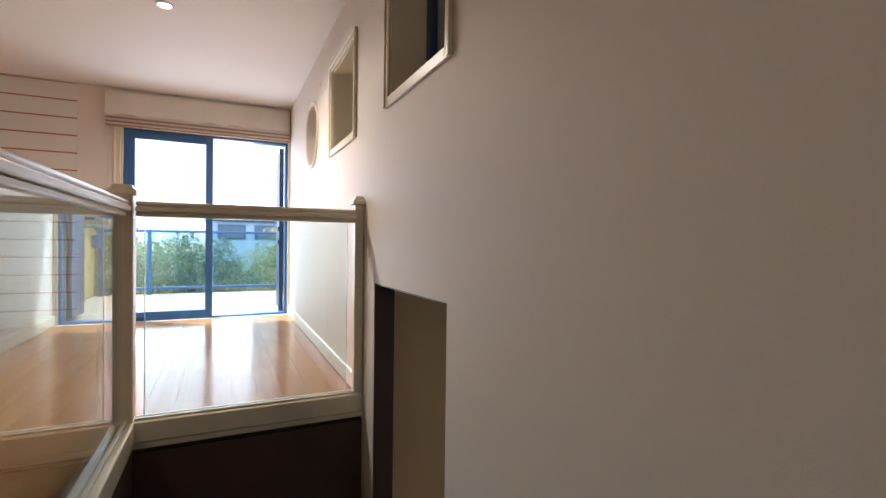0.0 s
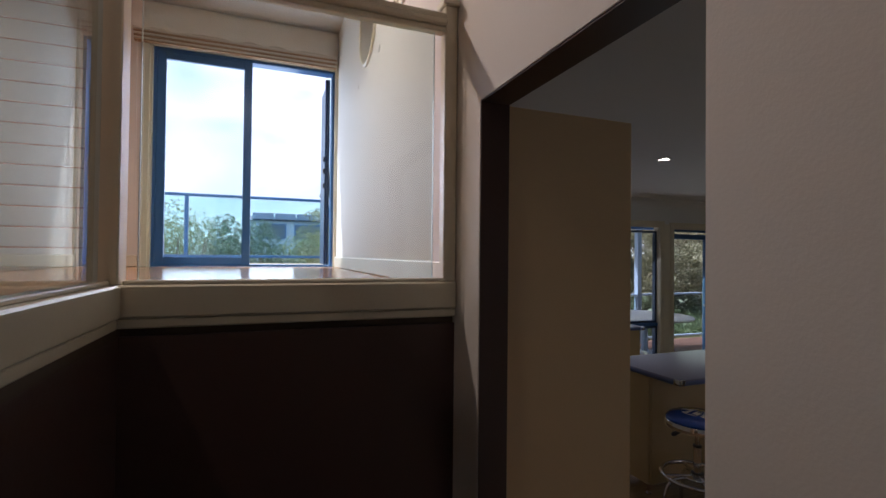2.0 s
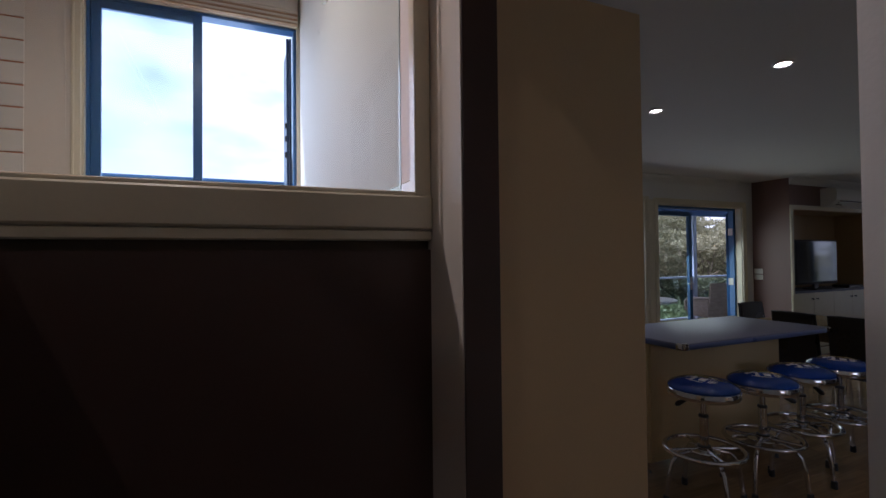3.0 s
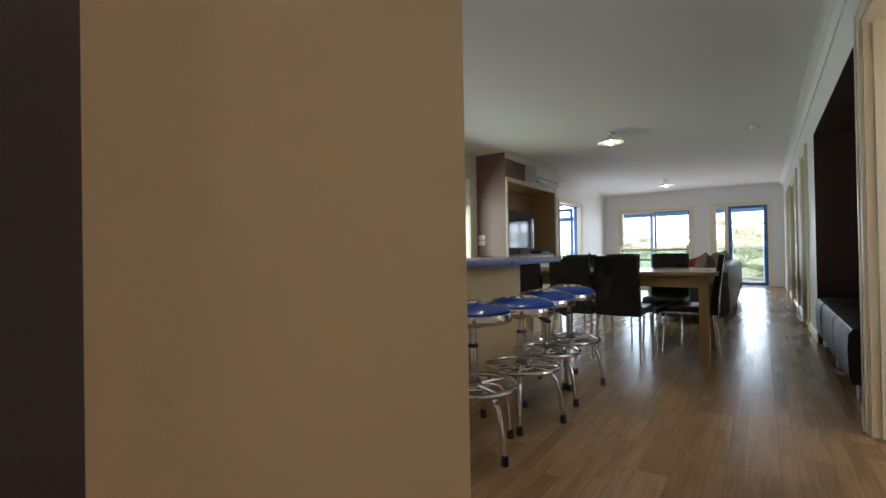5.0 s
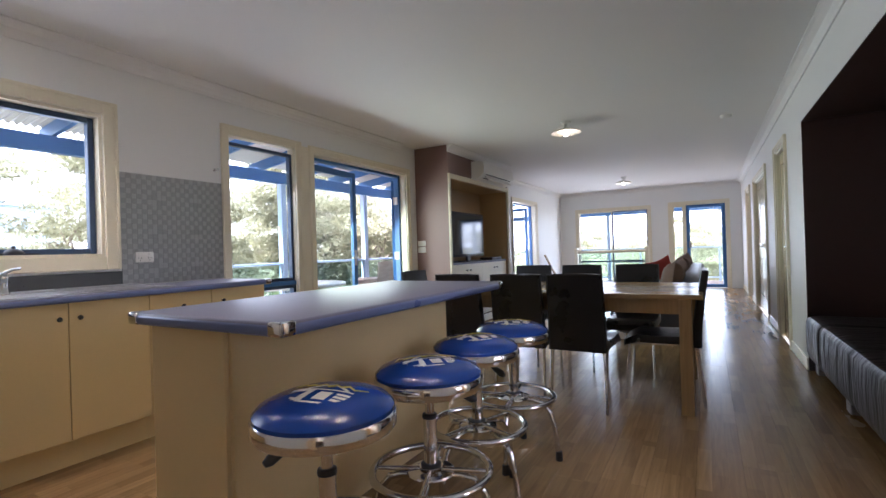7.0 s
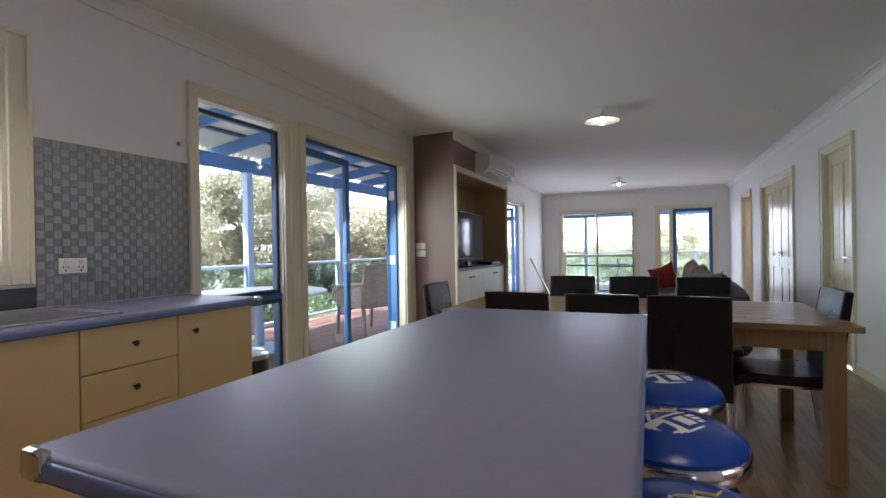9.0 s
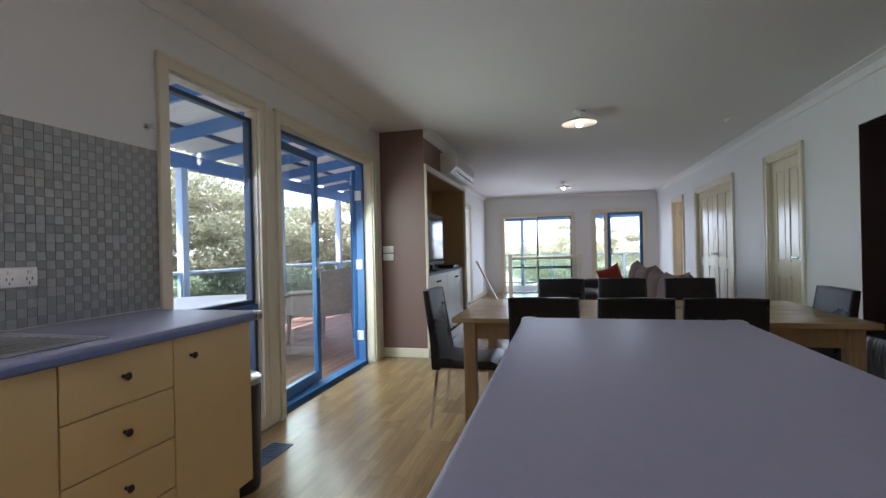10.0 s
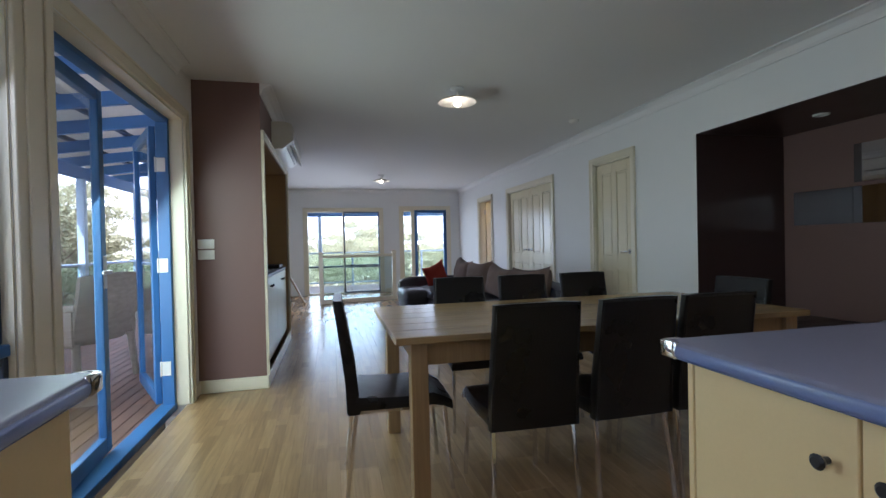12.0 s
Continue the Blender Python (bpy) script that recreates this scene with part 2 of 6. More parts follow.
M_RED = mat("red_fabric", (0.36, 0.035, 0.02), 0.8, var=0.10, scale=6, fine=200, bump=0.08)
M_WICKER = mat("taupe_wicker", (0.40, 0.345, 0.285), 0.6, var=0.22, scale=14, fine=190, bump=0.35, stretch=(1, 1, 2.6))
M_FLOORBASE = mat("floor_substrate", (0.10, 0.075, 0.05), 0.6)
M_PLANK = wood_plank("laminate_plank", (0.35, 0.225, 0.105), (0.255, 0.16, 0.073), 0.064, 0.25, 0.07)
M_MEZZ = wood_plank("polished_timber_board", (0.42, 0.22, 0.095), (0.37, 0.18, 0.072), 0.5, 0.17, 0.07)
M_MEZZ.node_tree.nodes["Principled BSDF"].inputs["Specular IOR Level"].default_value = 0.2
M_MEZZ.node_tree.nodes["Principled BSDF"].inputs["IOR"].default_value = 1.27
M_DECK = wood_plank("deck_board", (0.20, 0.105, 0.075), (0.15, 0.08, 0.058), 0.5, 0.6, 0.18, bump=0.15)
M_DECKPALE = wood_plank("weathered_deck_board", (0.42, 0.37, 0.28), (0.35, 0.30, 0.22), 0.5, 0.7, 0.12, bump=0.15)
M_PINE = wood_plank("waxed_pine", (0.385, 0.265, 0.125), (0.37, 0.252, 0.117), 0.5, 0.24, 0.10, axis=1, joint=1.0)
M_PINELEG = wood_plank("pine_leg", (0.33, 0.215, 0.10), (0.29, 0.185, 0.083), 0.5, 0.35, 0.05, axis=2)
M_GLASS = glass_mat("window_glass")
M_BALGLASS = glass_mat("balustrade_glass", (0.88, 0.95, 0.95), power=3.2)
M_TEAL = glass_mat("deck_glass", (0.80, 0.915, 0.92))
M_GLASSEDGE = mat("polished_glass_edge", (0.80, 0.86, 0.84), 0.15, var=0.03, bump=0.01)
M_MIRROR = mat("mirror", (0.62, 0.62, 0.62), 0.03, 1.0, var=0.0, bump=0, rough_var=0.01)
M_SCREEN = mat("tv_screen", (0.006, 0.006, 0.007), 0.05, var=0.0, bump=0, rough_var=0.02)
M_SCREEN.node_tree.nodes["Principled BSDF"].inputs["Specular IOR Level"].default_value = 0.3
M_BULB = glow("bulb_glow", (1.0, 0.86, 0.62), 4)
M_DOWN = glow("downlight_glow", (1.0, 0.90, 0.74), 14)
M_SHADE = mat("opal_shade", (0.80, 0.76, 0.66), 0.4, var=0.02, bump=0.0)
M_BLIND = mat("calico_blind", (0.79, 0.73, 0.63), 0.85, var=0.06, scale=5, fine=240, bump=0.10)
M_BLINDSHADE = mat("blind_painted_fold_shade", (0.45, 0.30, 0.18), 0.85, var=0.1)
M_BOARD = mat("white_lining_board", (0.78, 0.76, 0.71), 0.45, var=0.03, scale=3, fine=80, bump=0.04)
M_GROOVE = mat("red_brown_groove", (0.46, 0.20, 0.10), 0.6)
M_TILE_A = mat("metal_tile_vertical_brush", (0.375, 0.375, 0.37), 0.43, 1.0, var=0.12, scale=10, fine=420, bump=0.08, stretch=(4, 4, 0.25), rand=0.0)
M_TILE_B = mat("metal_tile_horizontal_brush", (0.46, 0.46, 0.455), 0.43, 1.0, var=0.12, scale=10, fine=420, bump=0.08, stretch=(0.25, 4, 4), rand=0.0)
M_GROUT = mat("grey_grout", (0.26, 0.26, 0.255), 0.7)
M_UPSTAND = mat("dark_grey_tile", (0.07, 0.075, 0.08), 0.3, var=0.08, scale=8)
M_BARK = mat("grey_bark", (0.26, 0.215, 0.165), 0.9, var=0.3, scale=6, fine=50, bump=0.5, stretch=(3, 3, 0.6))
M_LEAF = leaf_mat("coast_foliage", (0.40, 0.385, 0.24), (0.235, 0.23, 0.14))
M_HEDGE = leaf_mat("hedge_foliage", (0.40, 0.42, 0.22), (0.18, 0.215, 0.105))
M_GROUND = mat("sandy_scrub_ground", (0.27, 0.245, 0.165), 0.95, var=0.4, scale=0.4, fine=6, bump=0.3)
M_ROOFING = mat("blue_grey_roofing", (0.12, 0.16, 0.22), 0.6, var=0.08)
M_CARPET = mat("dark_carpet", (0.05, 0.047, 0.045), 0.95, var=0.2, scale=20, fine=300, bump=0.3)
M_EAVE = mat("yellow_cladding", (0.55, 0.42, 0.16), 0.6, var=0.06, scale=3)


def brushed(m, tangent, amount=0.55):
    """Stretch a metal's gloss across its brushing."""
    b = m.node_tree.nodes["Principled BSDF"]
    way = m.node_tree.nodes.new("ShaderNodeCombineXYZ")
    for i in range(3):
        way.inputs[i].default_value = tangent[i]
    m.node_tree.links.new(way.outputs[0], b.inputs["Tangent"])
    b.inputs["Anisotropic"].default_value = amount


brushed(M_TILE_A, (0, 0, 1))
brushed(M_TILE_B, (1, 0, 0))


def poly_roof_mat():
    """Milky corrugated plastic sheet that glows when the sun stands on it."""
    m = mat("milky_roof_sheet", (0.52, 0.51, 0.485), 0.5, var=0.06, scale=2, bump=0.0)
    n, k = m.node_tree.nodes, m.node_tree.links
    tr = n.new("ShaderNodeBsdfTranslucent")
    tr.inputs["Color"].default_value = (0.55, 0.53, 0.49, 1)
    mix = n.new("ShaderNodeMixShader")
    mix.inputs[0].default_value = 0.025
    k.new(n["Principled BSDF"].outputs[0], mix.inputs[1])
    k.new(tr.outputs[0], mix.inputs[2])
    k.new(mix.outputs[0], n["Material Output"].inputs["Surface"])
    return m


M_ROOFSHEET = poly_roof_mat()

# ---- mesh helpers ----


def bx(bm, x0, x1, y0, y1, z0, z1, bevel=0.0, seg=1, m=None):
    """A box in bm, its edges rounded by bevel."""
    r = bmesh.ops.create_cube(bm, size=1.0)
    vs = r["verts"]
    bmesh.ops.scale(bm, vec=(abs(x1 - x0), abs(y1 - y0), abs(z1 - z0)), verts=vs)
    bmesh.ops.translate(bm, vec=((x0 + x1) / 2, (y0 + y1) / 2, (z0 + z1) / 2), verts=vs)
    if bevel:
        es = list({e for v in vs for e in v.link_edges})
        out = bmesh.ops.bevel(bm, geom=es, offset=bevel, segments=seg, affect='EDGES', profile=0.5)
        vs = list({v for f in out["faces"] for v in f.verts} | {v for v in vs if v.is_valid})
    if m is not None:
        bmesh.ops.transform(bm, matrix=m, verts=vs)
    return vs


def cyl(bm, p, q, r0, r1=None, seg=16, caps=True):
    """A rod from p to q."""
    p, q = Vector(p), Vector(q)
    d = q - p
    m = Matrix.Translation((p + q) / 2) @ d.to_track_quat('Z', 'Y').to_matrix().to_4x4()
    bmesh.ops.create_cone(bm, cap_ends=caps, segments=seg, radius1=r0, radius2=r0 if r1 is None else r1, depth=d.length, matrix=m)


def lathe(bm, profile, seg=28, at=(0, 0, 0)):
    """A turned shape from (radius, height) pairs."""
    rings = []
    for r, z in profile:
        rings.append([bm.verts.new((at[0] + r * math.cos(2 * math.pi * i / seg), at[1] + r * math.sin(2 * math.pi * i / seg), at[2] + z)) for i in range(seg)])
    for a, b in zip(rings, rings[1:]):
        for i in range(seg):
            bm.faces.new((a[i], a[(i + 1) % seg], b[(i + 1) % seg], b[i]))
    bm.faces.new(rings[0][::-1])
    bm.faces.new(rings[-1])


def tube(bm, pts, r, seg=10, closed=False):
    """A bent pipe through pts."""
    pts = [Vector(p) for p in pts]
    n = len(pts)
    rings = []
    ref = None
    for i, p in enumerate(pts):
        a = pts[(i - 1) % n] if closed or i else p
        b = pts[(i + 1) % n] if closed or i < n - 1 else p
        d = (b - a).normalized()
        if ref is None:
            ref = d.orthogonal().normalized()
        ref = (ref - d * ref.dot(d)).normalized()
        s = d.cross(ref)
        rr = r[i] if isinstance(r, (list, tuple)) else r
        rings.append([bm.verts.new(p + rr * (ref * math.cos(2 * math.pi * j / seg) + s * math.sin(2 * math.pi * j / seg))) for j in range(seg)])
    for i in range(n if closed else n - 1):
        a, b = rings[i], rings[(i + 1) % n]
        for j in range(seg):
            bm.faces.new((a[j], a[(j + 1) % seg], b[(j + 1) % seg], b[j]))
    if not closed:
        bm.faces.new(rings[0][::-1])
        bm.faces.new(rings[-1])


def part(name, bm, material, parent=None, label="", smooth=False, kind="", category=""):
    """bm as ONE mesh object, under a thing or a part if one is given."""
    me = bpy.data.meshes.new(name)
    bmesh.ops.recalc_face_normals(bm, faces=bm.faces)
    bm.to_mesh(me)
    bm.free()
    if smooth:
        for p in me.polygons:
            p.use_smooth = True
        me.set_sharp_from_angle(angle=radians(40))
    me.materials.append(material)
    ob = new(name, me)
    if parent is not None:
        ob.parent = parent
    return tagged(ob, label, category, "", kind)


def boxpart(name, dims, material, parent=None, label="", bevel=0.0, seg=1, kind=""):
    bm = bmesh.new()
    bx(bm, *dims, bevel=bevel, seg=seg)
    return part(name, bm, material, parent, label, smooth=seg > 1, kind=kind)


def thing(name, label, category, at=(0, 0, 0), turn=0.0, group="", kind=""):
    ob = new(name)
    ob.empty_display_size = 0.1
    ob.matrix_basis = pose(*at, 0, 0, turn)
    return tagged(ob, label, category, group, kind)


def wall(name, axis, p0, p1, u0, u1, z0, z1, holes, material, label):
    """A thick wall along x (axis 'x') or y, with openings (u0, u1, z0, z1); those from the floor go through to its foot."""
    holes = [(a, b, z0 if c == 0.0 else c, d) for a, b, c, d in holes]
    us = sorted({u0, u1, *[h[0] for h in holes], *[h[1] for h in holes]})
    bm = bmesh.new()
    for a, b in zip(us, us[1:]):
        mid = (a + b) / 2
        cuts = sorted((h[2], h[3]) for h in holes if h[0] < mid < h[1])
        z = z0
        spans = []
        for c, d in cuts:
            if c > z + 1e-4:
                spans.append((z, c))
            z = d
        if z < z1 - 1e-4:
            spans.append((z, z1))
        for c, d in spans:
            bx(bm, *((a, b, p0, p1) if axis == 'x' else (p0, p1, a, b)), c, d)
    bmesh.ops.remove_doubles(bm, verts=bm.verts, dist=1e-5)
    return part(name, bm, material, None, label, kind="structure")


def ubox(axis, u0, u1, p0, p1, z0, z1):
    return (u0, u1, p0, p1, z0, z1) if axis == 'x' else (p0, p1, u0, u1, z0, z1)


# ---- large structure ----
X0, X1 = 1.10, 14.50          # living room, from the stair wall to the far wall
YS, YN = 2.10, 6.22           # door wall and window wall
ZC = 2.45                     # its ceiling
SW = 1.00                     # stair side of the stair wall
ZM = 1.56                     # the raised floor by the stairs
ZMC = 3.87                    # its ceiling
YM = 6.15                     # its window wall

KWIN = (2.15, 3.57, 1.10, 2.03)
SIDE = (4.49, 5.21, 0.10, 2.095)
FREN = (5.45, 7.10, 0.0, 2.085)
FAR2 = (10.95, 12.42, 0.0, 2.04)
wall("wall_north", 'x', YN, YN + 0.09, SW, X1 + 0.15, -0.3, 2.75, [KWIN, SIDE, FREN, FAR2], M_WALL, "white plastered window wall of the living room")
wall("wall_north_outer", 'x', YN + 0.0905, YN + 0.17, SW, X1 + 0.15, -0.3, 2.75, [KWIN, (4.36, 5.40, 0.05, 2.2), FREN, FAR2], M_WALL, "outer cladding of the window wall")
EWIN = (4.05, 5.75, 0.0, 1.95)
EDOOR = (2.40, 3.53, 0.0, 1.98)
wall("wall_east", 'y', X1, X1 + 0.15, YS - 0.11, YN, -0.3, 2.75, [EWIN, EDOOR], M_WALL, "white plastered end wall with window and glazed door")
DW = (3.28, 4.10, 0.0, 2.06)
NICHE = (4.28, 6.77, 0.0, 2.03)
D1 = (7.67, 8.39, 0.0, 2.03)
CLO = (9.49, 11.17, 0.0, 2.01)
D3 = (12.08, 12.86, 0.0, 2.01)
wall("wall_south", 'x', YS - 0.11, YS, X0, X1, -0.1, 2.75, [DW, NICHE, D1, CLO, D3], M_WALL, "white plastered wall with cream doors and a recess")
STDOOR = (2.03, 2.855, 0.0, 2.187)
SQA = (3.27, 3.89, 3.02, 3.55)
SQB = (2.05, 2.65, 3.04, 3.57)
CIRC = (4.32, 5.06, 2.95, 3.62)
stairwall = wall("wall_stair", 'y', SW, X0, -1.5, YM, -0.1, ZMC + 0.1, [STDOOR, SQA, SQB, CIRC], M_STAIRWALL, "tall warm white plastered wall beside the stairs")
# plate with the round opening
bm = bmesh.new()
cy, cz, rad, seg = 4.69, 3.285, 0.255, 48
for x in (SW, X0):
    for i in range(seg):
        a0, a1 = 2 * math.pi * i / seg, 2 * math.pi * (i + 1) / seg
        q = []
        for a in (a0, a1):
            c, s = math.cos(a), math.sin(a)
            k = min(0.37 / max(abs(c), 1e-6), 0.335 / max(abs(s), 1e-6))
            q.append(((x, cy + rad * c, cz + rad * s), (x, cy + k * c, cz + k * s)))
        bm.faces.new([bm.verts.new(v) for v in (q[0][0], q[1][0], q[1][1], q[0][1])])
for i in range(seg):
    a0, a1 = 2 * math.pi * i / seg, 2 * math.pi * (i + 1) / seg
    bm.faces.new([bm.verts.new(v) for v in ((SW, cy + rad * math.cos(a0), cz + rad * math.sin(a0)), (X0 + 0.1, cy + rad * math.cos(a0), cz + rad * math.sin(a0)),
                                            (X0 + 0.1, cy + rad * math.cos(a1), cz + rad * math.sin(a1)), (SW, cy + rad * math.cos(a1), cz + rad * math.sin(a1)))])
bmesh.ops.remove_doubles(bm, verts=bm.verts, dist=1e-4)
part("wall_round_opening", bm, M_STAIRWALL, stairwall)
bm = bmesh.new()
tube(bm, [(SW - 0.004, cy + 0.268 * math.cos(2 * math.pi * i / 40), cz + 0.268 * math.sin(2 * math.pi * i / 40)) for i in range(40)], 0.013, 8, True)
part("round_trim", bm, M_CREAM, stairwall, "cream ring round the opening", smooth=True)

wall("wall_mezzanine_window", 'x', YM, YM + 0.18, -2.6, SW, ZM - 0.1, ZMC + 0.1, [(-0.60, 0.99, ZM, 3.52)], M_STAIRWALL, "warm white wall round the sliding door")
wall("wall_mezzanine_west", 'y', -2.72, -2.6, -1.62, YM + 0.18, ZM - 0.1, ZMC + 0.1, [], M_STAIRWALL, "plain warm white side wall")
wall("wall_mezzanine_south", 'x', -1.62, -1.5, -2.6, X0, -0.1, ZMC + 0.1, [], M_STAIRWALL, "plain warm white wall behind the stairs")
boxpart("ceiling_mezzanine", (-2.72, X0, -1.62, YM + 0.18, ZMC, ZMC + 0.1), M_CEIL, label="flat warm white plaster ceiling", kind="structure")
boxpart("ceiling", (X0, X1 + 0.15, YS - 0.11, YN + 0.17, ZC, ZC + 0.12), M_CEIL, label="flat white plaster ceiling of the living room", kind="structure")
boxpart("floor_substrate", (SW, X1, YS - 0.0, YN + 0.02, -0.1, -0.014), M_FLOORBASE, label="concrete floor under the laminate planks", kind="structure")
# unlit room behind the high windows of the stair wall; its gloom is put into the wall colour
wall("wall_upper_room", 'y', 2.7, 2.8, 1.2, YM, 2.57, ZMC + 0.1, [], M_DARK, "wall behind the high windows, coloured dark for the unlit room")
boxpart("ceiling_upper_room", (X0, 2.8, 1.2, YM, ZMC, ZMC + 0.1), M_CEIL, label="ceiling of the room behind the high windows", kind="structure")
wall("wall_upper_room_end", 'x', 1.1, 1.2, X0, 2.8, 2.57, ZMC + 0.1, [], M_DARK, "end wall behind the high windows, coloured dark for the unlit room")
wall("wall_upper_room_north", 'x', YM, YM + 0.1, X0, 2.8, 2.75, ZMC + 0.1, [], M_DARK, "north wall behind the high windows, coloured dark for the unlit room")

# raised floor, walls under it, landing and steps
mezz_floor = boxpart("floor_mezzanine", (-2.6, -0.03, -1.5, YM, ZM - 0.12, ZM - 0.014), M_FLOORBASE, label="raised timber floor beside the stairs", kind="structure")
boxpart("floor_mezzanine_front", (-0.03, SW, 3.08, YM, ZM - 0.12, ZM - 0.014), M_FLOORBASE, mezz_floor)
boxpart("wall_under_mezzanine", (-0.03, SW, 3.06, 3.16, -0.1, ZM - 0.12), M_DARK, label="dark brown painted wall under the raised floor", kind="structure")
boxpart("wall_under_mezzanine_side", (-0.14, -0.03, -1.5, 3.16, -0.1, ZM - 0.12), M_DARK, label="dark brown painted wall beside the steps", kind="structure")
boxpart("floor_landing", (-0.03, SW, 2.1, 3.06, -0.1, 0.0), M_CARPET, label="dark landing at the foot of the steps", kind="structure")
stairs = thing("stairs", "dark carpeted steps going down to the living room", "stairs", kind="structure")
for i in range(8):
    boxpart("step", (-0.03, SW, -1.5 if i == 7 else 1.85 - 0.25 * i, 2.1 - 0.25 * i, -0.1, 0.195 * (i + 1)), M_CARPET, stairs, bevel=0.008)

# edge trims of the raised floor
bm = bmesh.new()
bx(bm, -0.075, SW - 0.001, 3.035, 3.11, ZM - 0.065, ZM + 0.03, 0.006)
bx(bm, -0.05, SW - 0.001, 3.045, 3.1, ZM - 0.095, ZM - 0.066, 0.004)
part("trim_floor_edge", bm, M_CREAM, None, "cream painted timber edge board of the raised floor", kind="structure")
bm = bmesh.new()
bx(bm, -0.10, -0.018, -1.49, 3.034, ZM - 0.065, ZM + 0.03, 0.006)
bx(bm, -0.09, -0.026, -1.49, 3.034, ZM - 0.095, ZM - 0.066, 0.004)
part("trim_floor_edge_side", bm, M_CREAM, None, "cream painted timber edge board beside the steps", kind="structure")

# doorway from the stairs: dark painted reveal
bm = bmesh.new()
bx(bm, SW + 0.003, X0 + 0.003, 2.855 - 0.006, 2.855, 0, 2.187)
bx(bm, SW + 0.006, X0 + 0.003, 2.03, 2.034, 0, 2.187)
bx(bm, SW + 0.003, X0 + 0.003, 2.034, 2.849, 2.181, 2.187)
part("trim_doorway_reveal", bm, M_DARK, None, "dark brown painted reveal of the doorway", kind="structure")
wall("wall_stub", 'x', 2.98, 3.09, X0, 1.732, -0.01, 2.225, [], M_STUB, "short cream wall beside the doorway")
wall("wall_side_filler", 'x', 2.857, 2.979, X0, X0 + 0.004, -0.01, 2.225, [], M_STUB, "cream return of the doorway")

# recess in the door wall
boxpart("wall_recess_back", (4.17, 6.88, 1.05, 1.16, -0.1, 2.14), M_BROWN, label="mauve-brown painted back of the recess", kind="structure")
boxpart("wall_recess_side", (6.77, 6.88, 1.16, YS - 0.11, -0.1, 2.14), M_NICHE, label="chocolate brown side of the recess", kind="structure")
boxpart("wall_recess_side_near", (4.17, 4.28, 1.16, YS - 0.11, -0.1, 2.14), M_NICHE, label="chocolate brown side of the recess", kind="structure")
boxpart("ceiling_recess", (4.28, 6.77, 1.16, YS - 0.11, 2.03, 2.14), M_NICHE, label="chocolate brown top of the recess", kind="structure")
boxpart("floor_recess", (4.28, 6.77, 1.16, YS - 0.001, -0.1, -0.001), M_PLANK, label="timber floor of the recess", kind="structure")
bm = bmesh.new()
bx(bm, 4.28, 4.284, YS - 0.11, YS + 0.003, 0, 2.03)
bx(bm, 6.766, 6.77, YS - 0.11, YS + 0.003, 0, 2.03)
bx(bm, 4.284, 6.766, YS - 0.11, YS + 0.003, 2.026, 2.03)
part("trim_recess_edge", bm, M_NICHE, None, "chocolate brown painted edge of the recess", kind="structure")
# small rooms behind the open doors
boxpart("floor_threshold", (3.28, 4.10, 1.975, YS - 0.001, -0.1, -0.0005), M_PLANK, label="laminate strip through the doorway", kind="structure")
boxpart("floor_far_threshold", (12.08, 12.86, 1.985, YS - 0.001, -0.1, -0.0005), M_PLANK, label="laminate strip through the far doorway", kind="structure")
boxpart("floor_side_room", (2.7, 4.17, 0.3, 1.972, -0.1, -0.004), M_CARPET, label="dark carpet of the side room", kind="structure")
wall("wall_side_room_back", 'x', 0.2, 0.3, 2.6, 4.17, -0.1, 2.6, [(2.9, 3.85, 0.95, 2.0)], M_STUB, "cream wall of the side room")
wall("wall_side_room_west", 'y', 2.6, 2.7, 0.3, YS - 0.11, -0.1, 2.6, [], M_STUB, "cream wall of the side room")
boxpart("ceiling_side_room", (2.6, 4.28, 0.2, YS - 0.11, 2.45, 2.6), M_CEIL, label="white ceiling of the side room", kind="structure")
boxpart("wall_side_room_east", (4.165, 4.17, 0.3, 1.05, -0.1, 2.45), M_STUB, label="cream wall of the side room", kind="structure")
boxpart("floor_far_room", (11.9, 13.2, 0.6, 1.982, -0.1, -0.004), M_CARPET, label="dark carpet of the far room", kind="structure")
wall("wall_far_room_back", 'x', 0.5, 0.6, 11.8, 13.3, -0.1, 2.6, [(12.1, 12.95, 0.95, 2.0)], M_STUB, "cream wall of the far room")
wall("wall_far_room_west", 'y', 11.8, 11.9, 0.6, YS - 0.11, -0.1, 2.6, [], M_STUB, "cream wall of the far room")
wall("wall_far_room_east", 'y', 13.2, 13.3, 0.6, YS - 0.11, -0.1, 2.6, [], M_STUB, "cream wall of the far room")
boxpart("ceiling_far_room", (11.8, 13.3, 0.5, YS - 0.11, 2.45, 2.6), M_CEIL, label="white ceiling of the far room", kind="structure")


# cove cornice
def cornice(name, p, q, inward):
    """Hollow-curved plaster strip between wall and ceiling from p to q; inward points into the room."""
    p, q, n = Vector((*p, 0)), Vector((*q, 0)), Vector((*inward, 0))
    prof = [(0.001, -0.09), (0.012, -0.09), (0.016, -0.07), (0.034, -0.036), (0.07, -0.016), (0.09, -0.012), (0.09, -0.001), (0.001, -0.001)]
    bm = bmesh.new()
    rows = [[bm.verts.new(e + n * a + Vector((0, 0, ZC + b))) for a, b in prof] for e in (p, q)]
    for i in range(len(prof)):
        bm.faces.new((rows[0][i], rows[0][(i + 1) % len(prof)], rows[1][(i + 1) % len(prof)], rows[1][i]))
    bm.faces.new(rows[0])
    bm.faces.new(rows[1][::-1])
    part(name, bm, M_CEIL, None, "white plaster cove cornice", kind="structure")


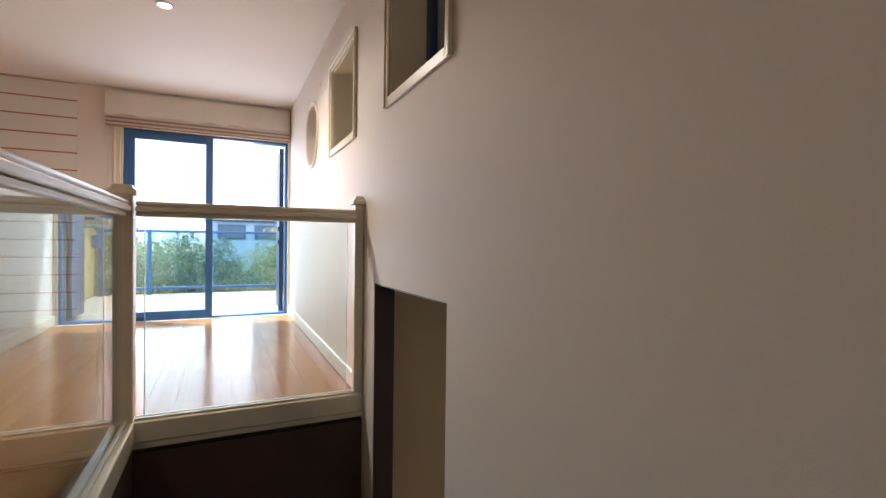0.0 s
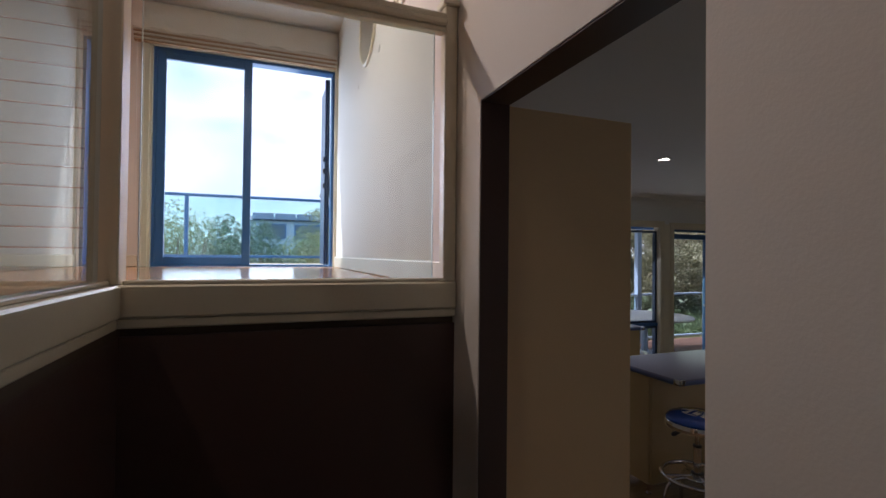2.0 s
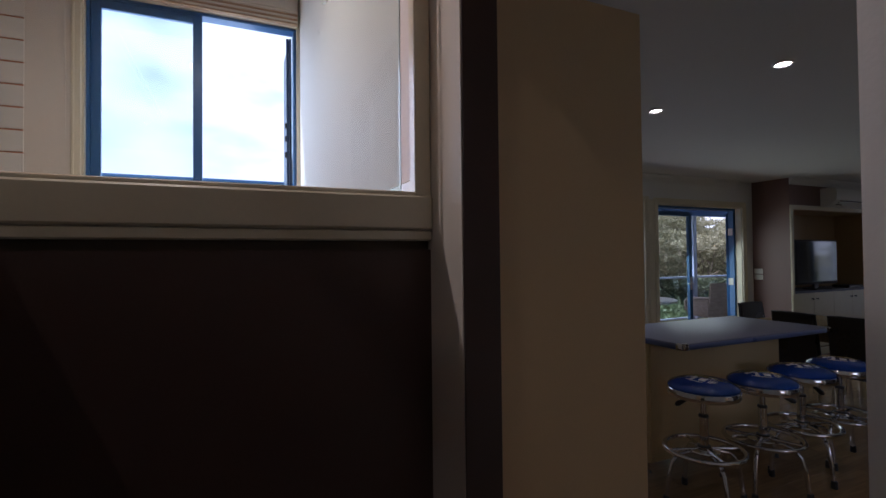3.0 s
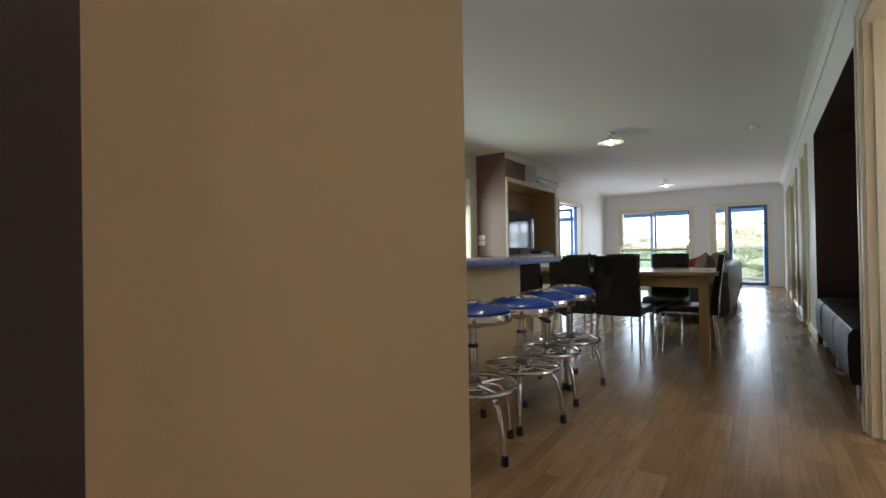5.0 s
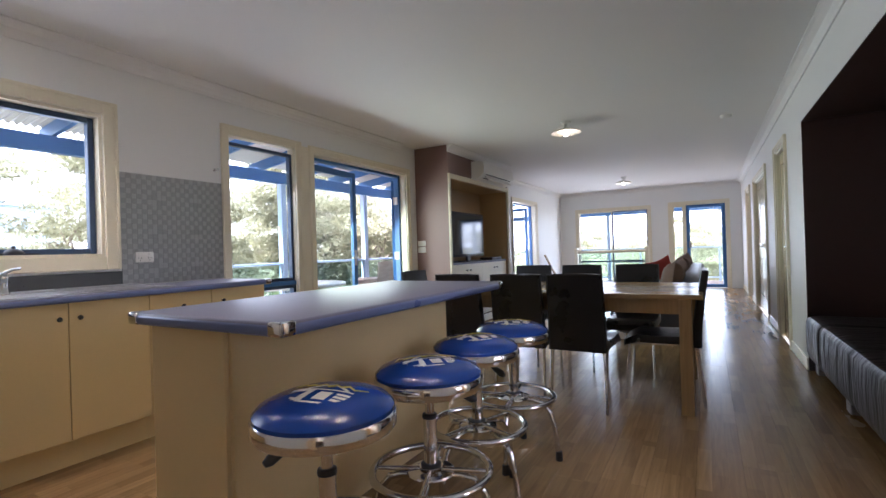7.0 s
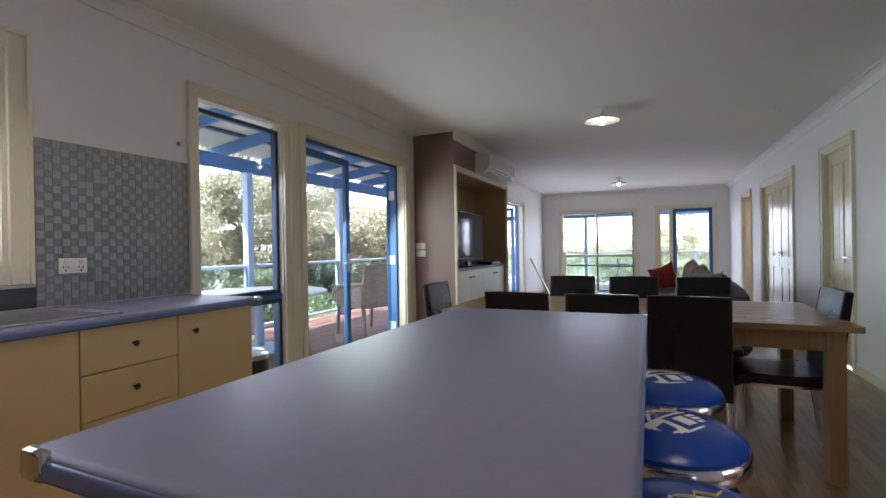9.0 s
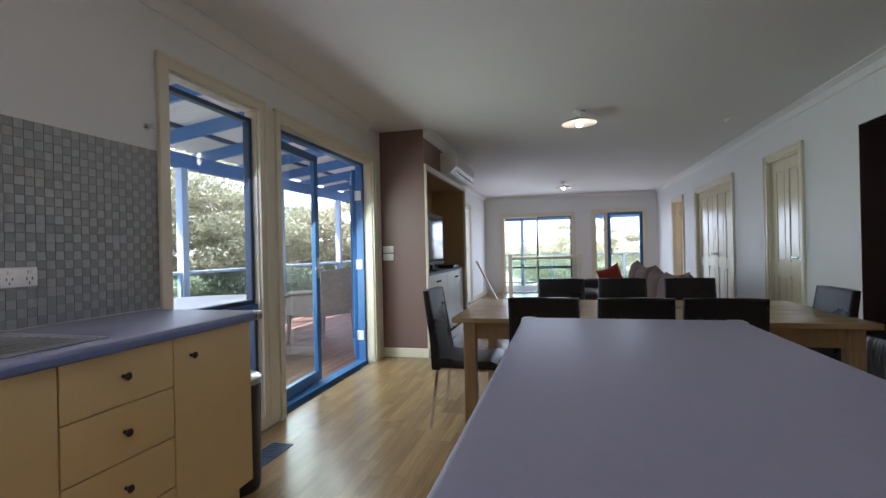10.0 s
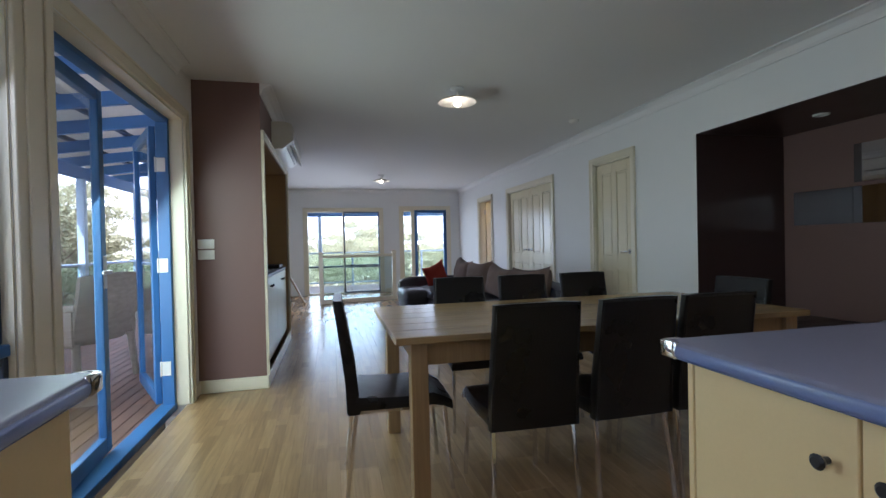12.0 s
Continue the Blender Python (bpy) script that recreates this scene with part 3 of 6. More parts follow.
cornice("cornice_south", (X0, YS), (X1, YS), (0, 1))
cornice("cornice_north_kitchen", (X0, YN), (6.98, YN), (0, -1))
cornice("cornice_north_far", (9.42, YN), (X1, YN), (0, -1))
cornice("cornice_east", (X1, YS), (X1, YN), (-1, 0))
cornice("cornice_column", (7.335, 5.72), (9.415, 5.72), (0, -1))


# baseboards
def skirting(name, dims):
    bm = bmesh.new()
    bx(bm, *dims, bevel=0.006)
    part(name, bm, M_CREAM, None, "cream painted skirting board", kind="structure")


for a, b in ((X0, 3.20), (4.175, 4.277), (6.775, 7.59), (8.465, 9.41), (11.25, 12.0), (12.94, X1)):
    skirting("baseboard_south", (a, b, YS, YS + 0.016, 0, 0.10))
skirting("baseboard_north", (9.42, 10.86, YN - 0.016, YN, 0, 0.10))
skirting("baseboard_north_far", (12.51, X1, YN - 0.016, YN, 0, 0.10))
skirting("baseboard_french", (7.19, 7.333, YN - 0.016, YN, 0, 0.10))
skirting("baseboard_east", (X1 - 0.016, X1, 3.62, 3.96, 0, 0.10))
skirting("baseboard_mezzanine", (SW - 0.018, SW, 3.16, YM, ZM, ZM + 0.10))
skirting("baseboard_mezzanine_window", (-2.6, -0.67, YM - 0.018, YM, ZM, ZM + 0.10))


# ---- windows and doors ----
def architrave(parent, axis, u0, u1, z0, z1, face, out, w=0.07, t=0.018, bottom=False, name="architrave"):
    """Cream moulded boards round an opening, proud of the wall's face by t towards out."""
    bm = bmesh.new()
    f0, f1 = sorted((face, face + out * t))
    g0, g1 = sorted((face + out * t, face + out * (t + 0.008)))
    zb = z0 - w if bottom else z0
    for a, b, c, d in ((u0 - w, u0, zb, z1 + w), (u1, u1 + w, zb, z1 + w), (u0, u1, z1, z1 + w)):
        bx(bm, *ubox(axis, a, b, f0, f1, c, d), bevel=0.003)
    for a, b, c, d in ((u0 - w, u0 - w + 0.02, zb, z1 + w), (u1 + w - 0.02, u1 + w, zb, z1 + w), (u0 - w + 0.02, u1 + w - 0.02, z1 + w - 0.02, z1 + w)):
        bx(bm, *ubox(axis, a, b, g0, g1, c, d), bevel=0.003)
    if bottom:
        bx(bm, *ubox(axis, u0, u1, f0, f1, z0 - w, z0), bevel=0.003)
    part(name, bm, M_CREAM, parent)


def lining(parent, axis, u0, u1, z0, z1, f0, f1, bottom=True, name="reveal_lining", t=0.02, material=None):
    bm = bmesh.new()
    bx(bm, *ubox(axis, u0, u0 + t, f0, f1, z0, z1))
    bx(bm, *ubox(axis, u1 - t, u1, f0, f1, z0, z1))
    bx(bm, *ubox(axis, u0 + t, u1 - t, f0, f1, z1 - t, z1))
    if bottom:
        bx(bm, *ubox(axis, u0 + t, u1 - t, f0, f1, z0, z0 + t))
    part(name, bm, material or M_CREAM, parent)


def sash(parent, axis, u0, u1, z0, z1, c, w=0.045, d=0.04, material=None, name="sash", glass=None):
    """A framed pane centred on the plane c."""
    bm = bmesh.new()
    for a, b, e, f in ((u0, u0 + w, z0, z1), (u1 - w, u1, z0, z1), (u0 + w, u1 - w, z0, z0 + w), (u0 + w, u1 - w, z1 - w, z1)):
        bx(bm, *ubox(axis, a, b, c - d / 2, c + d / 2, e, f), bevel=0.004)
    fr = part(name, bm, material or M_BLUE, parent)
    g = boxpart("pane", ubox(axis, u0 + w - 0.006, u1 - w + 0.006, c - 0.003, c + 0.003, z0 + w - 0.006, z1 - w + 0.006), glass or M_GLASS, fr)
    g.visible_shadow = False
    return fr


w1 = thing("window_1", "wide kitchen window with navy frame and cream surround", "window", kind="structure")
architrave(w1, 'x', KWIN[0], KWIN[1], KWIN[2], KWIN[3], YN, -1, 0.085, bottom=True)
lining(w1, 'x', *KWIN, YN + 0.002, YN + 0.17)
sash(w1, 'x', KWIN[0] + 0.02, KWIN[1] - 0.02, KWIN[2] + 0.02, KWIN[3] - 0.02, YN + 0.09, 0.035, 0.05, M_NAVY)
winder = thing("window_winder", "black cast window winder on the kitchen sill", "window winder", (3.12, YN + 0.045, KWIN[2] + 0.02))
bm = bmesh.new()
lathe(bm, [(0.05, 0), (0.05, 0.012), (0.035, 0.03), (0.012, 0.04), (0.01, 0.055)], 18)
part("winder_body", bm, M_BLACK, winder, smooth=True)
boxpart("winder_arm", (-0.12, 0.12, -0.008, 0.008, 0.0, 0.01), M_BLACK, winder)

w2 = thing("window_2", "tall side window with navy frame over a blue rail", "window", kind="structure")
architrave(w2, 'x', SIDE[0], SIDE[1], SIDE[2], SIDE[3], YN, -1, 0.07, bottom=True)
lining(w2, 'x', *SIDE, YN + 0.002, YN + 0.088, t=0.008)
sash(w2, 'x', SIDE[0] + 0.009, SIDE[1] - 0.009, 0.83, SIDE[3] - 0.055, YN + 0.06, 0.028, 0.05, M_NAVY)
sash(w2, 'x', SIDE[0] + 0.009, SIDE[1] - 0.009, SIDE[2] + 0.009, 0.79, YN + 0.05, 0.03, 0.06, M_NAVY)
boxpart("transom_rail", (SIDE[0] + 0.01, SIDE[1] - 0.01, YN + 0.012, YN + 0.088, 0.79, 0.83), M_BLUE, w2, bevel=0.004)
boxpart("window_latch", (SIDE[0] + 0.40, SIDE[0] + 0.52, YN + 0.008, YN + 0.02, 0.845, 0.862), M_BLACK, w2)

boxpart("trim_mullion_post", (5.285, 5.375, YN - 0.02, YN - 0.001, 0.03, 2.13), M_CREAM, None, "cream cover board between window and door", bevel=0.004, kind="structure")
d1 = thing("door_1", "pair of blue glazed french doors standing open to the deck", "door", kind="structure")
architrave(d1, 'x', FREN[0], FREN[1], 0, FREN[3], YN, -1, 0.07)
lining(d1, 'x', FREN[0], FREN[1], 0, FREN[3], YN + 0.002, YN + 0.09, bottom=False, t=0.012)
bm = bmesh.new()
bx(bm, FREN[0], FREN[0] + 0.04, YN + 0.091, YN + 0.17, 0, FREN[3], 0.003)
bx(bm, FREN[1] - 0.04, FREN[1], YN + 0.091, YN + 0.17, 0, FREN[3], 0.003)
bx(bm, FREN[0] + 0.04, FREN[1] - 0.04, YN + 0.091, YN + 0.17, FREN[3] - 0.04, FREN[3], 0.003)
part("door_frame", bm, M_BLUE, d1)
boxpart("door_step", (FAR2[0], FAR2[1], YN + 0.02, YN + 0.19, -0.03, 0.012), M_BLUE, None, "blue sill of the far doors", kind="structure")
boxpart("east_sill", (X1, X1 + 0.16, EDOOR[0], EWIN[1], -0.2, 0.004), M_CREAM, None, "cream sill along the end wall", kind="structure")
boxpart("door_sill", (FREN[0], FREN[1], YN + 0.085, YN + 0.19, -0.03, 0.02), M_BLUE, d1, bevel=0.004)


def glazed_leaf(parent, w, h, hinge, turn, side=1):
    """A leaf hinged at its left edge (local x 0) and swung by turn degrees."""
    leaf = part("door_leaf", _leaf_bm(w, h, 0.065), M_BLUE, parent)
    leaf.matrix_basis = pose(*hinge, 0, 0, turn)
    g = boxpart("pane", (0.06, w - 0.06, -0.003, 0.003, 0.085, h - 0.06), M_GLASS, leaf)
    g.visible_shadow = False
    bm = bmesh.new()
    bx(bm, w - 0.05, w - 0.025, -0.05, -0.02, 0.98, 1.0)
    bx(bm, w - 0.14, w - 0.025, -0.058, -0.045, 0.98, 1.0, 0.003)
    bx(bm, w - 0.058, w - 0.018, -0.028, -0.0215, 0.9, 1.08, 0.003)
    part("door_handle", bm, M_STEEL, leaf, "satin lever handle")
    return leaf


def _leaf_bm(w, h, s):
    bm = bmesh.new()
    bx(bm, 0, s, -0.021, 0.021, 0, h, 0.004)
    bx(bm, w - s, w, -0.021, 0.021, 0, h, 0.004)
    bx(bm, s, w - s, -0.021, 0.021, 0, 0.09, 0.004)
    bx(bm, s, w - s, -0.021, 0.021, h - s, h, 0.004)
    return bm


glazed_leaf(d1, 0.82, 1.99, (FREN[0] + 0.045, YN + 0.15, 0.026), 4)
glazed_leaf(d1, 0.78, 1.99, (FREN[1] - 0.03, YN + 0.195, 0.026), 27)
for z in (0.28, 1.02, 1.74):
    bm = bmesh.new()
    bx(bm, FREN[1] - 0.044, FREN[1] - 0.04, YN + 0.11, YN + 0.165, z - 0.05, z + 0.05, 0.001)
    cyl(bm, (FREN[1] - 0.045, YN + 0.172, z - 0.052), (FREN[1] - 0.045, YN + 0.172, z + 0.052), 0.007, seg=8)
    part("hinge", bm, M_WHITE, d1, "white butt hinge")

d2 = thing("door_2", "far pair of blue glazed doors, one leaf open", "door", kind="structure")
architrave(d2, 'x', FAR2[0], FAR2[1], 0, FAR2[3], YN, -1, 0.07)
lining(d2, 'x', FAR2[0], FAR2[1], 0, FAR2[3], YN + 0.002, YN + 0.10, bottom=False)
bm = bmesh.new()
bx(bm, FAR2[0], FAR2[0] + 0.04, YN + 0.10, YN + 0.17, 0, FAR2[3])
bx(bm, FAR2[1] - 0.04, FAR2[1], YN + 0.10, YN + 0.17, 0, FAR2[3])
bx(bm, FAR2[0] + 0.04, FAR2[1] - 0.04, YN + 0.10, YN + 0.17, FAR2[3] - 0.04, FAR2[3])
part("door_frame", bm, M_BLUE, d2)
glazed_leaf(d2, 0.69, 1.97, (FAR2[1] - 0.045, YN + 0.19, 0.02), 80)
glazed_leaf(d2, 0.69, 1.97, (FAR2[0] + 0.045, YN + 0.15, 0.02), 35)

w3 = thing("window_3", "large two-pane end window with navy mullion", "window", kind="structure")
architrave(w3, 'y', EWIN[0], EWIN[1], 0.0, EWIN[3], X1, -1, 0.07)
lining(w3, 'y', EWIN[0], EWIN[1], 0.0, EWIN[3], X1 + 0.002, X1 + 0.15)
sash(w3, 'y', EWIN[0] + 0.02, 4.91, 0.65, EWIN[3] - 0.02, X1 + 0.09, 0.03, 0.05, M_NAVY)
sash(w3, 'y', EWIN[0] + 0.02, 4.91, 0.02, 0.645, X1 + 0.09, 0.03, 0.05, M_NAVY)
sash(w3, 'y', 4.91, EWIN[1] - 0.02, 0.65, EWIN[3] - 0.02, X1 + 0.08, 0.016, 0.04, M_CREAM)
boxpart("glazing_bar", (X1 + 0.055, X1 + 0.105, 4.915, EWIN[1] - 0.022, 0.63, 0.668), M_NAVY, w3)
sash(w3, 'y', 4.91, EWIN[1] - 0.02, 0.02, 0.645, X1 + 0.08, 0.016, 0.04, M_CREAM)
d3 = thing("door_3", "blue framed glazed end door with narrow side pane", "door", kind="structure")
architrave(d3, 'y', EDOOR[0], EDOOR[1], 0, EDOOR[3], X1, -1, 0.07)
lining(d3, 'y', EDOOR[0], EDOOR[1], 0, EDOOR[3], X1 + 0.002, X1 + 0.15, bottom=False)
sash(d3, 'y', 3.27, EDOOR[1] - 0.02, 0.02, EDOOR[3] - 0.02, X1 + 0.08, 0.03, 0.05, M_CREAM)
sash(d3, 'y', EDOOR[0] + 0.02, 3.22, 0.01, EDOOR[3] - 0.02, X1 + 0.07, 0.075, 0.05, M_BLUE, "door_leaf")
boxpart("mullion", (X1 + 0.03, X1 + 0.12, 3.22, 3.27, 0, EDOOR[3] - 0.02), M_CREAM, d3)
boxpart("door_handle", (X1 + 0.02, X1 + 0.044, 3.12, 3.17, 0.95, 1.1), M_STEEL, d3)


def panel_door(name, label, u0, u1, z1, leaves=1, handle_side=1):
    """Cream moulded door in the south wall: four long sunk panels above and below the lock rail."""
    d = thing(name, label, "door", kind="structure")
    architrave(d, 'x', u0, u1, 0, z1, YS, 1, 0.07)
    bm = bmesh.new()
    bx(bm, u0, u0 + 0.018, YS - 0.11, YS + 0.002, 0, z1)
    bx(bm, u1 - 0.018, u1, YS - 0.11, YS + 0.002, 0, z1)
    bx(bm, u0 + 0.018, u1 - 0.018, YS - 0.11, YS + 0.002, z1 - 0.018, z1)
    part("door_jamb", bm, M_CREAM, d)
    lw = (u1 - u0 - 0.036) / leaves
    for i in range(leaves):
        a = u0 + 0.018 + i * lw + 0.002
        b = a + lw - 0.004
        y = YS - 0.03
        bm = bmesh.new()
        bx(bm, a, b, y - 0.035, y - 0.012, 0.008, z1 - 0.022)
        st = 0.10
        for (c, e) in ((a, a + st), ((a + b) / 2 - 0.045, (a + b) / 2 + 0.045), (b - st, b)):
            bx(bm, c, e, y - 0.012, y, 0.008, z1 - 0.022, 0.004)
        for (c, e) in ((0.008, 0.2), (0.80, 0.95), (z1 - 0.14, z1 - 0.022)):
            bx(bm, a + st, (a + b) / 2 - 0.045, y - 0.012, y - 0.0005, c, e)
            bx(bm, (a + b) / 2 + 0.045, b - st, y - 0.012, y - 0.0005, c, e)
        for (c, e) in ((a + st, (a + b) / 2 - 0.045), ((a + b) / 2 + 0.045, b - st)):
            for (f, g) in ((0.2, 0.80), (0.95, z1 - 0.14)):
                bx(bm, c + 0.022, e - 0.022, y - 0.012, y - 0.004, f + 0.022, g - 0.022, 0.004)
        leaf = part("door_leaf", bm, M_DOOR, d)
        hx = (b - 0.06 if (i == 0 and leaves == 2) else a + 0.06)
        dirn = -1 if hx > (a + b) / 2 else 1
        bm = bmesh.new()
        cyl(bm, (hx, y, 1.0), (hx, y + 0.012, 1.0), 0.026)
        cyl(bm, (hx, y + 0.012, 1.0), (hx, y + 0.045, 1.0), 0.009)
        bx(bm, min(hx, hx + dirn * 0.11), max(hx, hx + dirn * 0.11), y + 0.038, y + 0.05, 0.992, 1.01, 0.004)
        part("door_handle", bm, M_CHROME, leaf, "polished lever handle", smooth=True)
    return d


panel_door("door_4", "closed cream panelled door with lever handle", D1[0], D1[1], D1[3])
panel_door("door_5", "closed cream panelled double cupboard doors", CLO[0], CLO[1], CLO[3], 2)
for nm, lb, (a, b, _, z1), hz, ang, w in (("door_6", "cream door standing open beside the leather bench", DW, DW[1] - 0.024, -88, 0.75),
                                        ("door_7", "far cream door standing ajar", D3, D3[1] - 0.024, -75, 0.70)):
    d = thing(nm, lb, "door", kind="structure")
    architrave(d, 'x', a, b, 0, z1, YS, 1, 0.07)
    bm = bmesh.new()
    for c, e in ((a, a + 0.02), (b - 0.02, b)):
        bx(bm, c, e, YS - 0.13, YS + 0.002, 0, z1)
    bx(bm, a + 0.02, b - 0.02, YS - 0.115, YS + 0.002, z1 - 0.02, z1)
    bx(bm, b - 0.032, b - 0.02, YS - 0.07, YS - 0.035, 0, z1 - 0.02)
    part("door_jamb", bm, M_CREAM, d)
    bm = bmesh.new()
    bx(bm, -w, 0, -0.036, 0, 0.008, z1 - 0.024, 0.002)
    for f, g in ((0.2, 0.8), (0.95, z1 - 0.14)):
        for c, e in ((-w + 0.12, -w / 2 - 0.05), (-w / 2 + 0.05, -0.12)):
            bx(bm, c, e, 0, 0.005, f, g, 0.004)
    leaf = part("door_leaf", bm, M_DOOR, d)
    leaf.matrix_basis = pose(hz, YS - 0.14, 0, 0, 0, 178 + ang)
    for z in (0.27, 1.78):
        bm = bmesh.new()
        bx(bm, hz - 0.0015, hz + 0.003, YS - 0.132, YS - 0.10, z - 0.05, z + 0.05)
        cyl(bm, (hz - 0.004, YS - 0.137, z - 0.05), (hz - 0.004, YS - 0.137, z + 0.05), 0.006, seg=8)
        part("hinge", bm, M_STEEL, d, "steel butt hinge")

# sliding door of the raised floor
d8 = thing("door_8", "blue aluminium sliding door, one panel slid open to the deck", "door", kind="structure")
architrave(d8, 'x', -0.60, 0.985, ZM, 3.52, YM, -1, 0.06)
lining(d8, 'x', -0.60, 0.99, ZM, 3.52, YM + 0.002, YM + 0.18, bottom=False, t=0.015)
bm = bmesh.new()
bx(bm, -0.585, -0.56, YM + 0.05, YM + 0.16, ZM, 3.50)
bx(bm, 0.95, 0.975, YM + 0.05, YM + 0.16, ZM, 3.50)
bx(bm, -0.56, 0.95, YM + 0.05, YM + 0.16, 3.475, 3.50)
bx(bm, -0.56, 0.95, YM + 0.05, YM + 0.16, ZM - 0.012, ZM + 0.02)
part("door_frame", bm, M_BLUE, d8)
sash(d8, 'x', -0.56, 0.215, ZM + 0.02, 3.475, YM + 0.075, 0.07, 0.035, M_BLUE, "door_leaf")
bm = bmesh.new()
bx(bm, 0.925, 0.945, YM + 0.16, YM + 0.75, ZM + 0.02, 3.46, 0.003)
bx(bm, 0.90, 0.922, YM + 0.17, YM + 0.21, ZM + 0.02, 3.46, 0.003)
part("folded_leaf", bm, M_NAVY, d8, "navy edge of the leaf folded back")
bx2 = bmesh.new()
for z in (2.35, 2.5, 2.62):
    bx(bx2, 0.885, 0.90, YM + 0.165, YM + 0.19, z, z + 0.05)
part("door_handle", bx2, M_BLACK, d8)

# high windows of the stair wall
for nm, (a, b, c, d) in (("window_4", SQA), ("window_5", SQB)):
    wdw = thing(nm, "small square high window with cream reveal and navy sash", "window", kind="structure")
    architrave(wdw, 'y', a, b, c, d, SW, -1, 0.045, 0.012, bottom=True)
    lining(wdw, 'y', a - 0.001, b + 0.001, c - 0.001, d + 0.001, SW + 0.003, X0 + 0.12, t=0.012)
    sash(wdw, 'y', a + 0.012, b - 0.012, c + 0.012, d - 0.012, X0 + 0.09, 0.045, 0.04, M_NAVY)
    bm = bmesh.new()
    bx(bm, X0 + 0.03, X0 + 0.07, b - 0.25, b - 0.235, c + 0.06, c + 0.075)
    bx(bm, X0 + 0.02, X0 + 0.04, b - 0.29, b - 0.235, c + 0.075, c + 0.09, 0.004)
    part("window_latch", bm, M_BLACK, wdw)

# ---- the raised floor by the stairs ----
def balustrade(name, label, p, q, top=0.977):
    """Cream timber posts and handrail over clear glass, from p to q."""
    t = thing(name, label, "railing")
    p, q = Vector(p), Vector(q)
    along = (q - p).normalized()
    side = Vector((-along.y, along.x, 0))
    L = (q - p).length
    m = Matrix.Translation(p) @ Matrix.Rotation(math.atan2(along.y, along.x), 4, 'Z')
    bm = bmesh.new()
    bx(bm, 0, L, -0.036, 0.036, top - 0.03, top - 0.005, 0.006, m=m)
    bx(bm, 0, L, -0.028, 0.028, top - 0.005, top + 0.018, 0.01, 2, m=m)
    bx(bm, 0, L, -0.02, 0.02, top - 0.05, top - 0.03, 0.004, m=m)
    part("handrail", bm, M_CREAM, t, smooth=True)
    bm = bmesh.new()
    bx(bm, 0.034, L - 0.04, -0.005, 0.005, 0.032, top - 0.04, m=m)
    g = part("glass_panel", bm, M_BALGLASS, t, "clear glass panel")
    g.visible_shadow = False
    for u in (0.032, L - 0.042):
        bm = bmesh.new()
        bx(bm, u, u + 0.0025, -0.005, 0.005, 0.042, top - 0.052, m=m)
        part("glass_edge", bm, M_GLASSEDGE, g, "pale polished glass edge")
    bm = bmesh.new()
    bx(bm, 0.0, L, -0.022, -0.008, 0.03, 0.042, 0.003, m=m)
    bx(bm, 0.0, L, 0.008, 0.022, 0.03, 0.042, 0.003, m=m)
    part("glass_bead", bm, M_CREAM, t)
    return t


def newel(label, x, y, z0, h, w=0.075):
    t = thing("newel_post", label, "post", (x, y, z0))
    a = w / 2
    boxpart("shaft", (-a, a, -a, a, 0, h - 0.055), M_CREAM, t, bevel=0.004)
    bm = bmesh.new()
    bx(bm, -a - 0.013, a + 0.013, -a - 0.013, a + 0.013, h - 0.058, h - 0.032, 0.004)
    vs = bx(bm, -a - 0.004, a + 0.004, -a - 0.004, a + 0.004, h - 0.035, h - 0.012)
    for v in vs:
        if v.co.z > h - 0.02:
            v.co.x *= 0.72
            v.co.y *= 0.72
    part("cap", bm, M_CREAM, t)
    return t


balustrade("balustrade", "cream timber and glass balustrade along the raised floor", (-0.02, 3.07, ZM), (0.955, 3.07, ZM))
balustrade("balustrade", "cream timber and glass balustrade beside the steps", (-0.067, 0.2, ZM), (-0.067, 3.03, ZM))
newel("cream square newel post at the balustrade corner", -0.067, 3.07, ZM + 0.03, 1.045, 0.084)
newel("cream square newel post against the stair wall", 0.974, 3.07, ZM + 0.03, 1.05, 0.048)

boards = thing("wall_lining_boards", "white horizontal lining boards with red-brown grooves", "wall panelling", kind="structure")
for i in range(14):
    z = 3.86 - 0.165 * (i + 1)
    boxpart("board", (-2.59, -0.94, YM - 0.012, YM - 0.004, z + 0.0065, min(z + 0.1585, 3.862)), M_BOARD, boards, bevel=0.002)
boxpart("groove_backing", (-2.59, -0.945, YM - 0.006, YM - 0.001, ZM + 0.1, 3.86), M_GROOVE, boards)

# folded roman blind over the sliding door
blind = thing("roman_blind", "calico roman blind folded up over the sliding door", "blind")
bm = bmesh.new()
nx, prof = 26, [(-0.01, 3.835), (-0.045, 3.83), (-0.055, 3.78), (-0.06, 3.70), (-0.075, 3.64), (-0.085, 3.60), (-0.07, 3.585), (-0.01, 3.59)]
rows = []
for i in range(nx + 1):
    x = -0.72 + 1.70 * i / nx
    sag = 0.016 * math.sin(i * 1.7) * (0.5 + 0.5 * math.cos(i * 0.4))
    rows.append([bm.verts.new((x, YM + dy - (0.01 * math.sin(i * 0.9) if 0 < j < 7 else 0), z - (sag if j > 2 else 0))) for j, (dy, z) in enumerate(prof)])
for a, b in zip(rows, rows[1:]):
    for j in range(len(prof) - 1):
        bm.faces.new((a[j], a[j + 1], b[j + 1], b[j]))
bm.faces.new(rows[0])
bm.faces.new(rows[-1][::-1])
part("blind_cloth", bm, M_BLIND, blind, smooth=True)
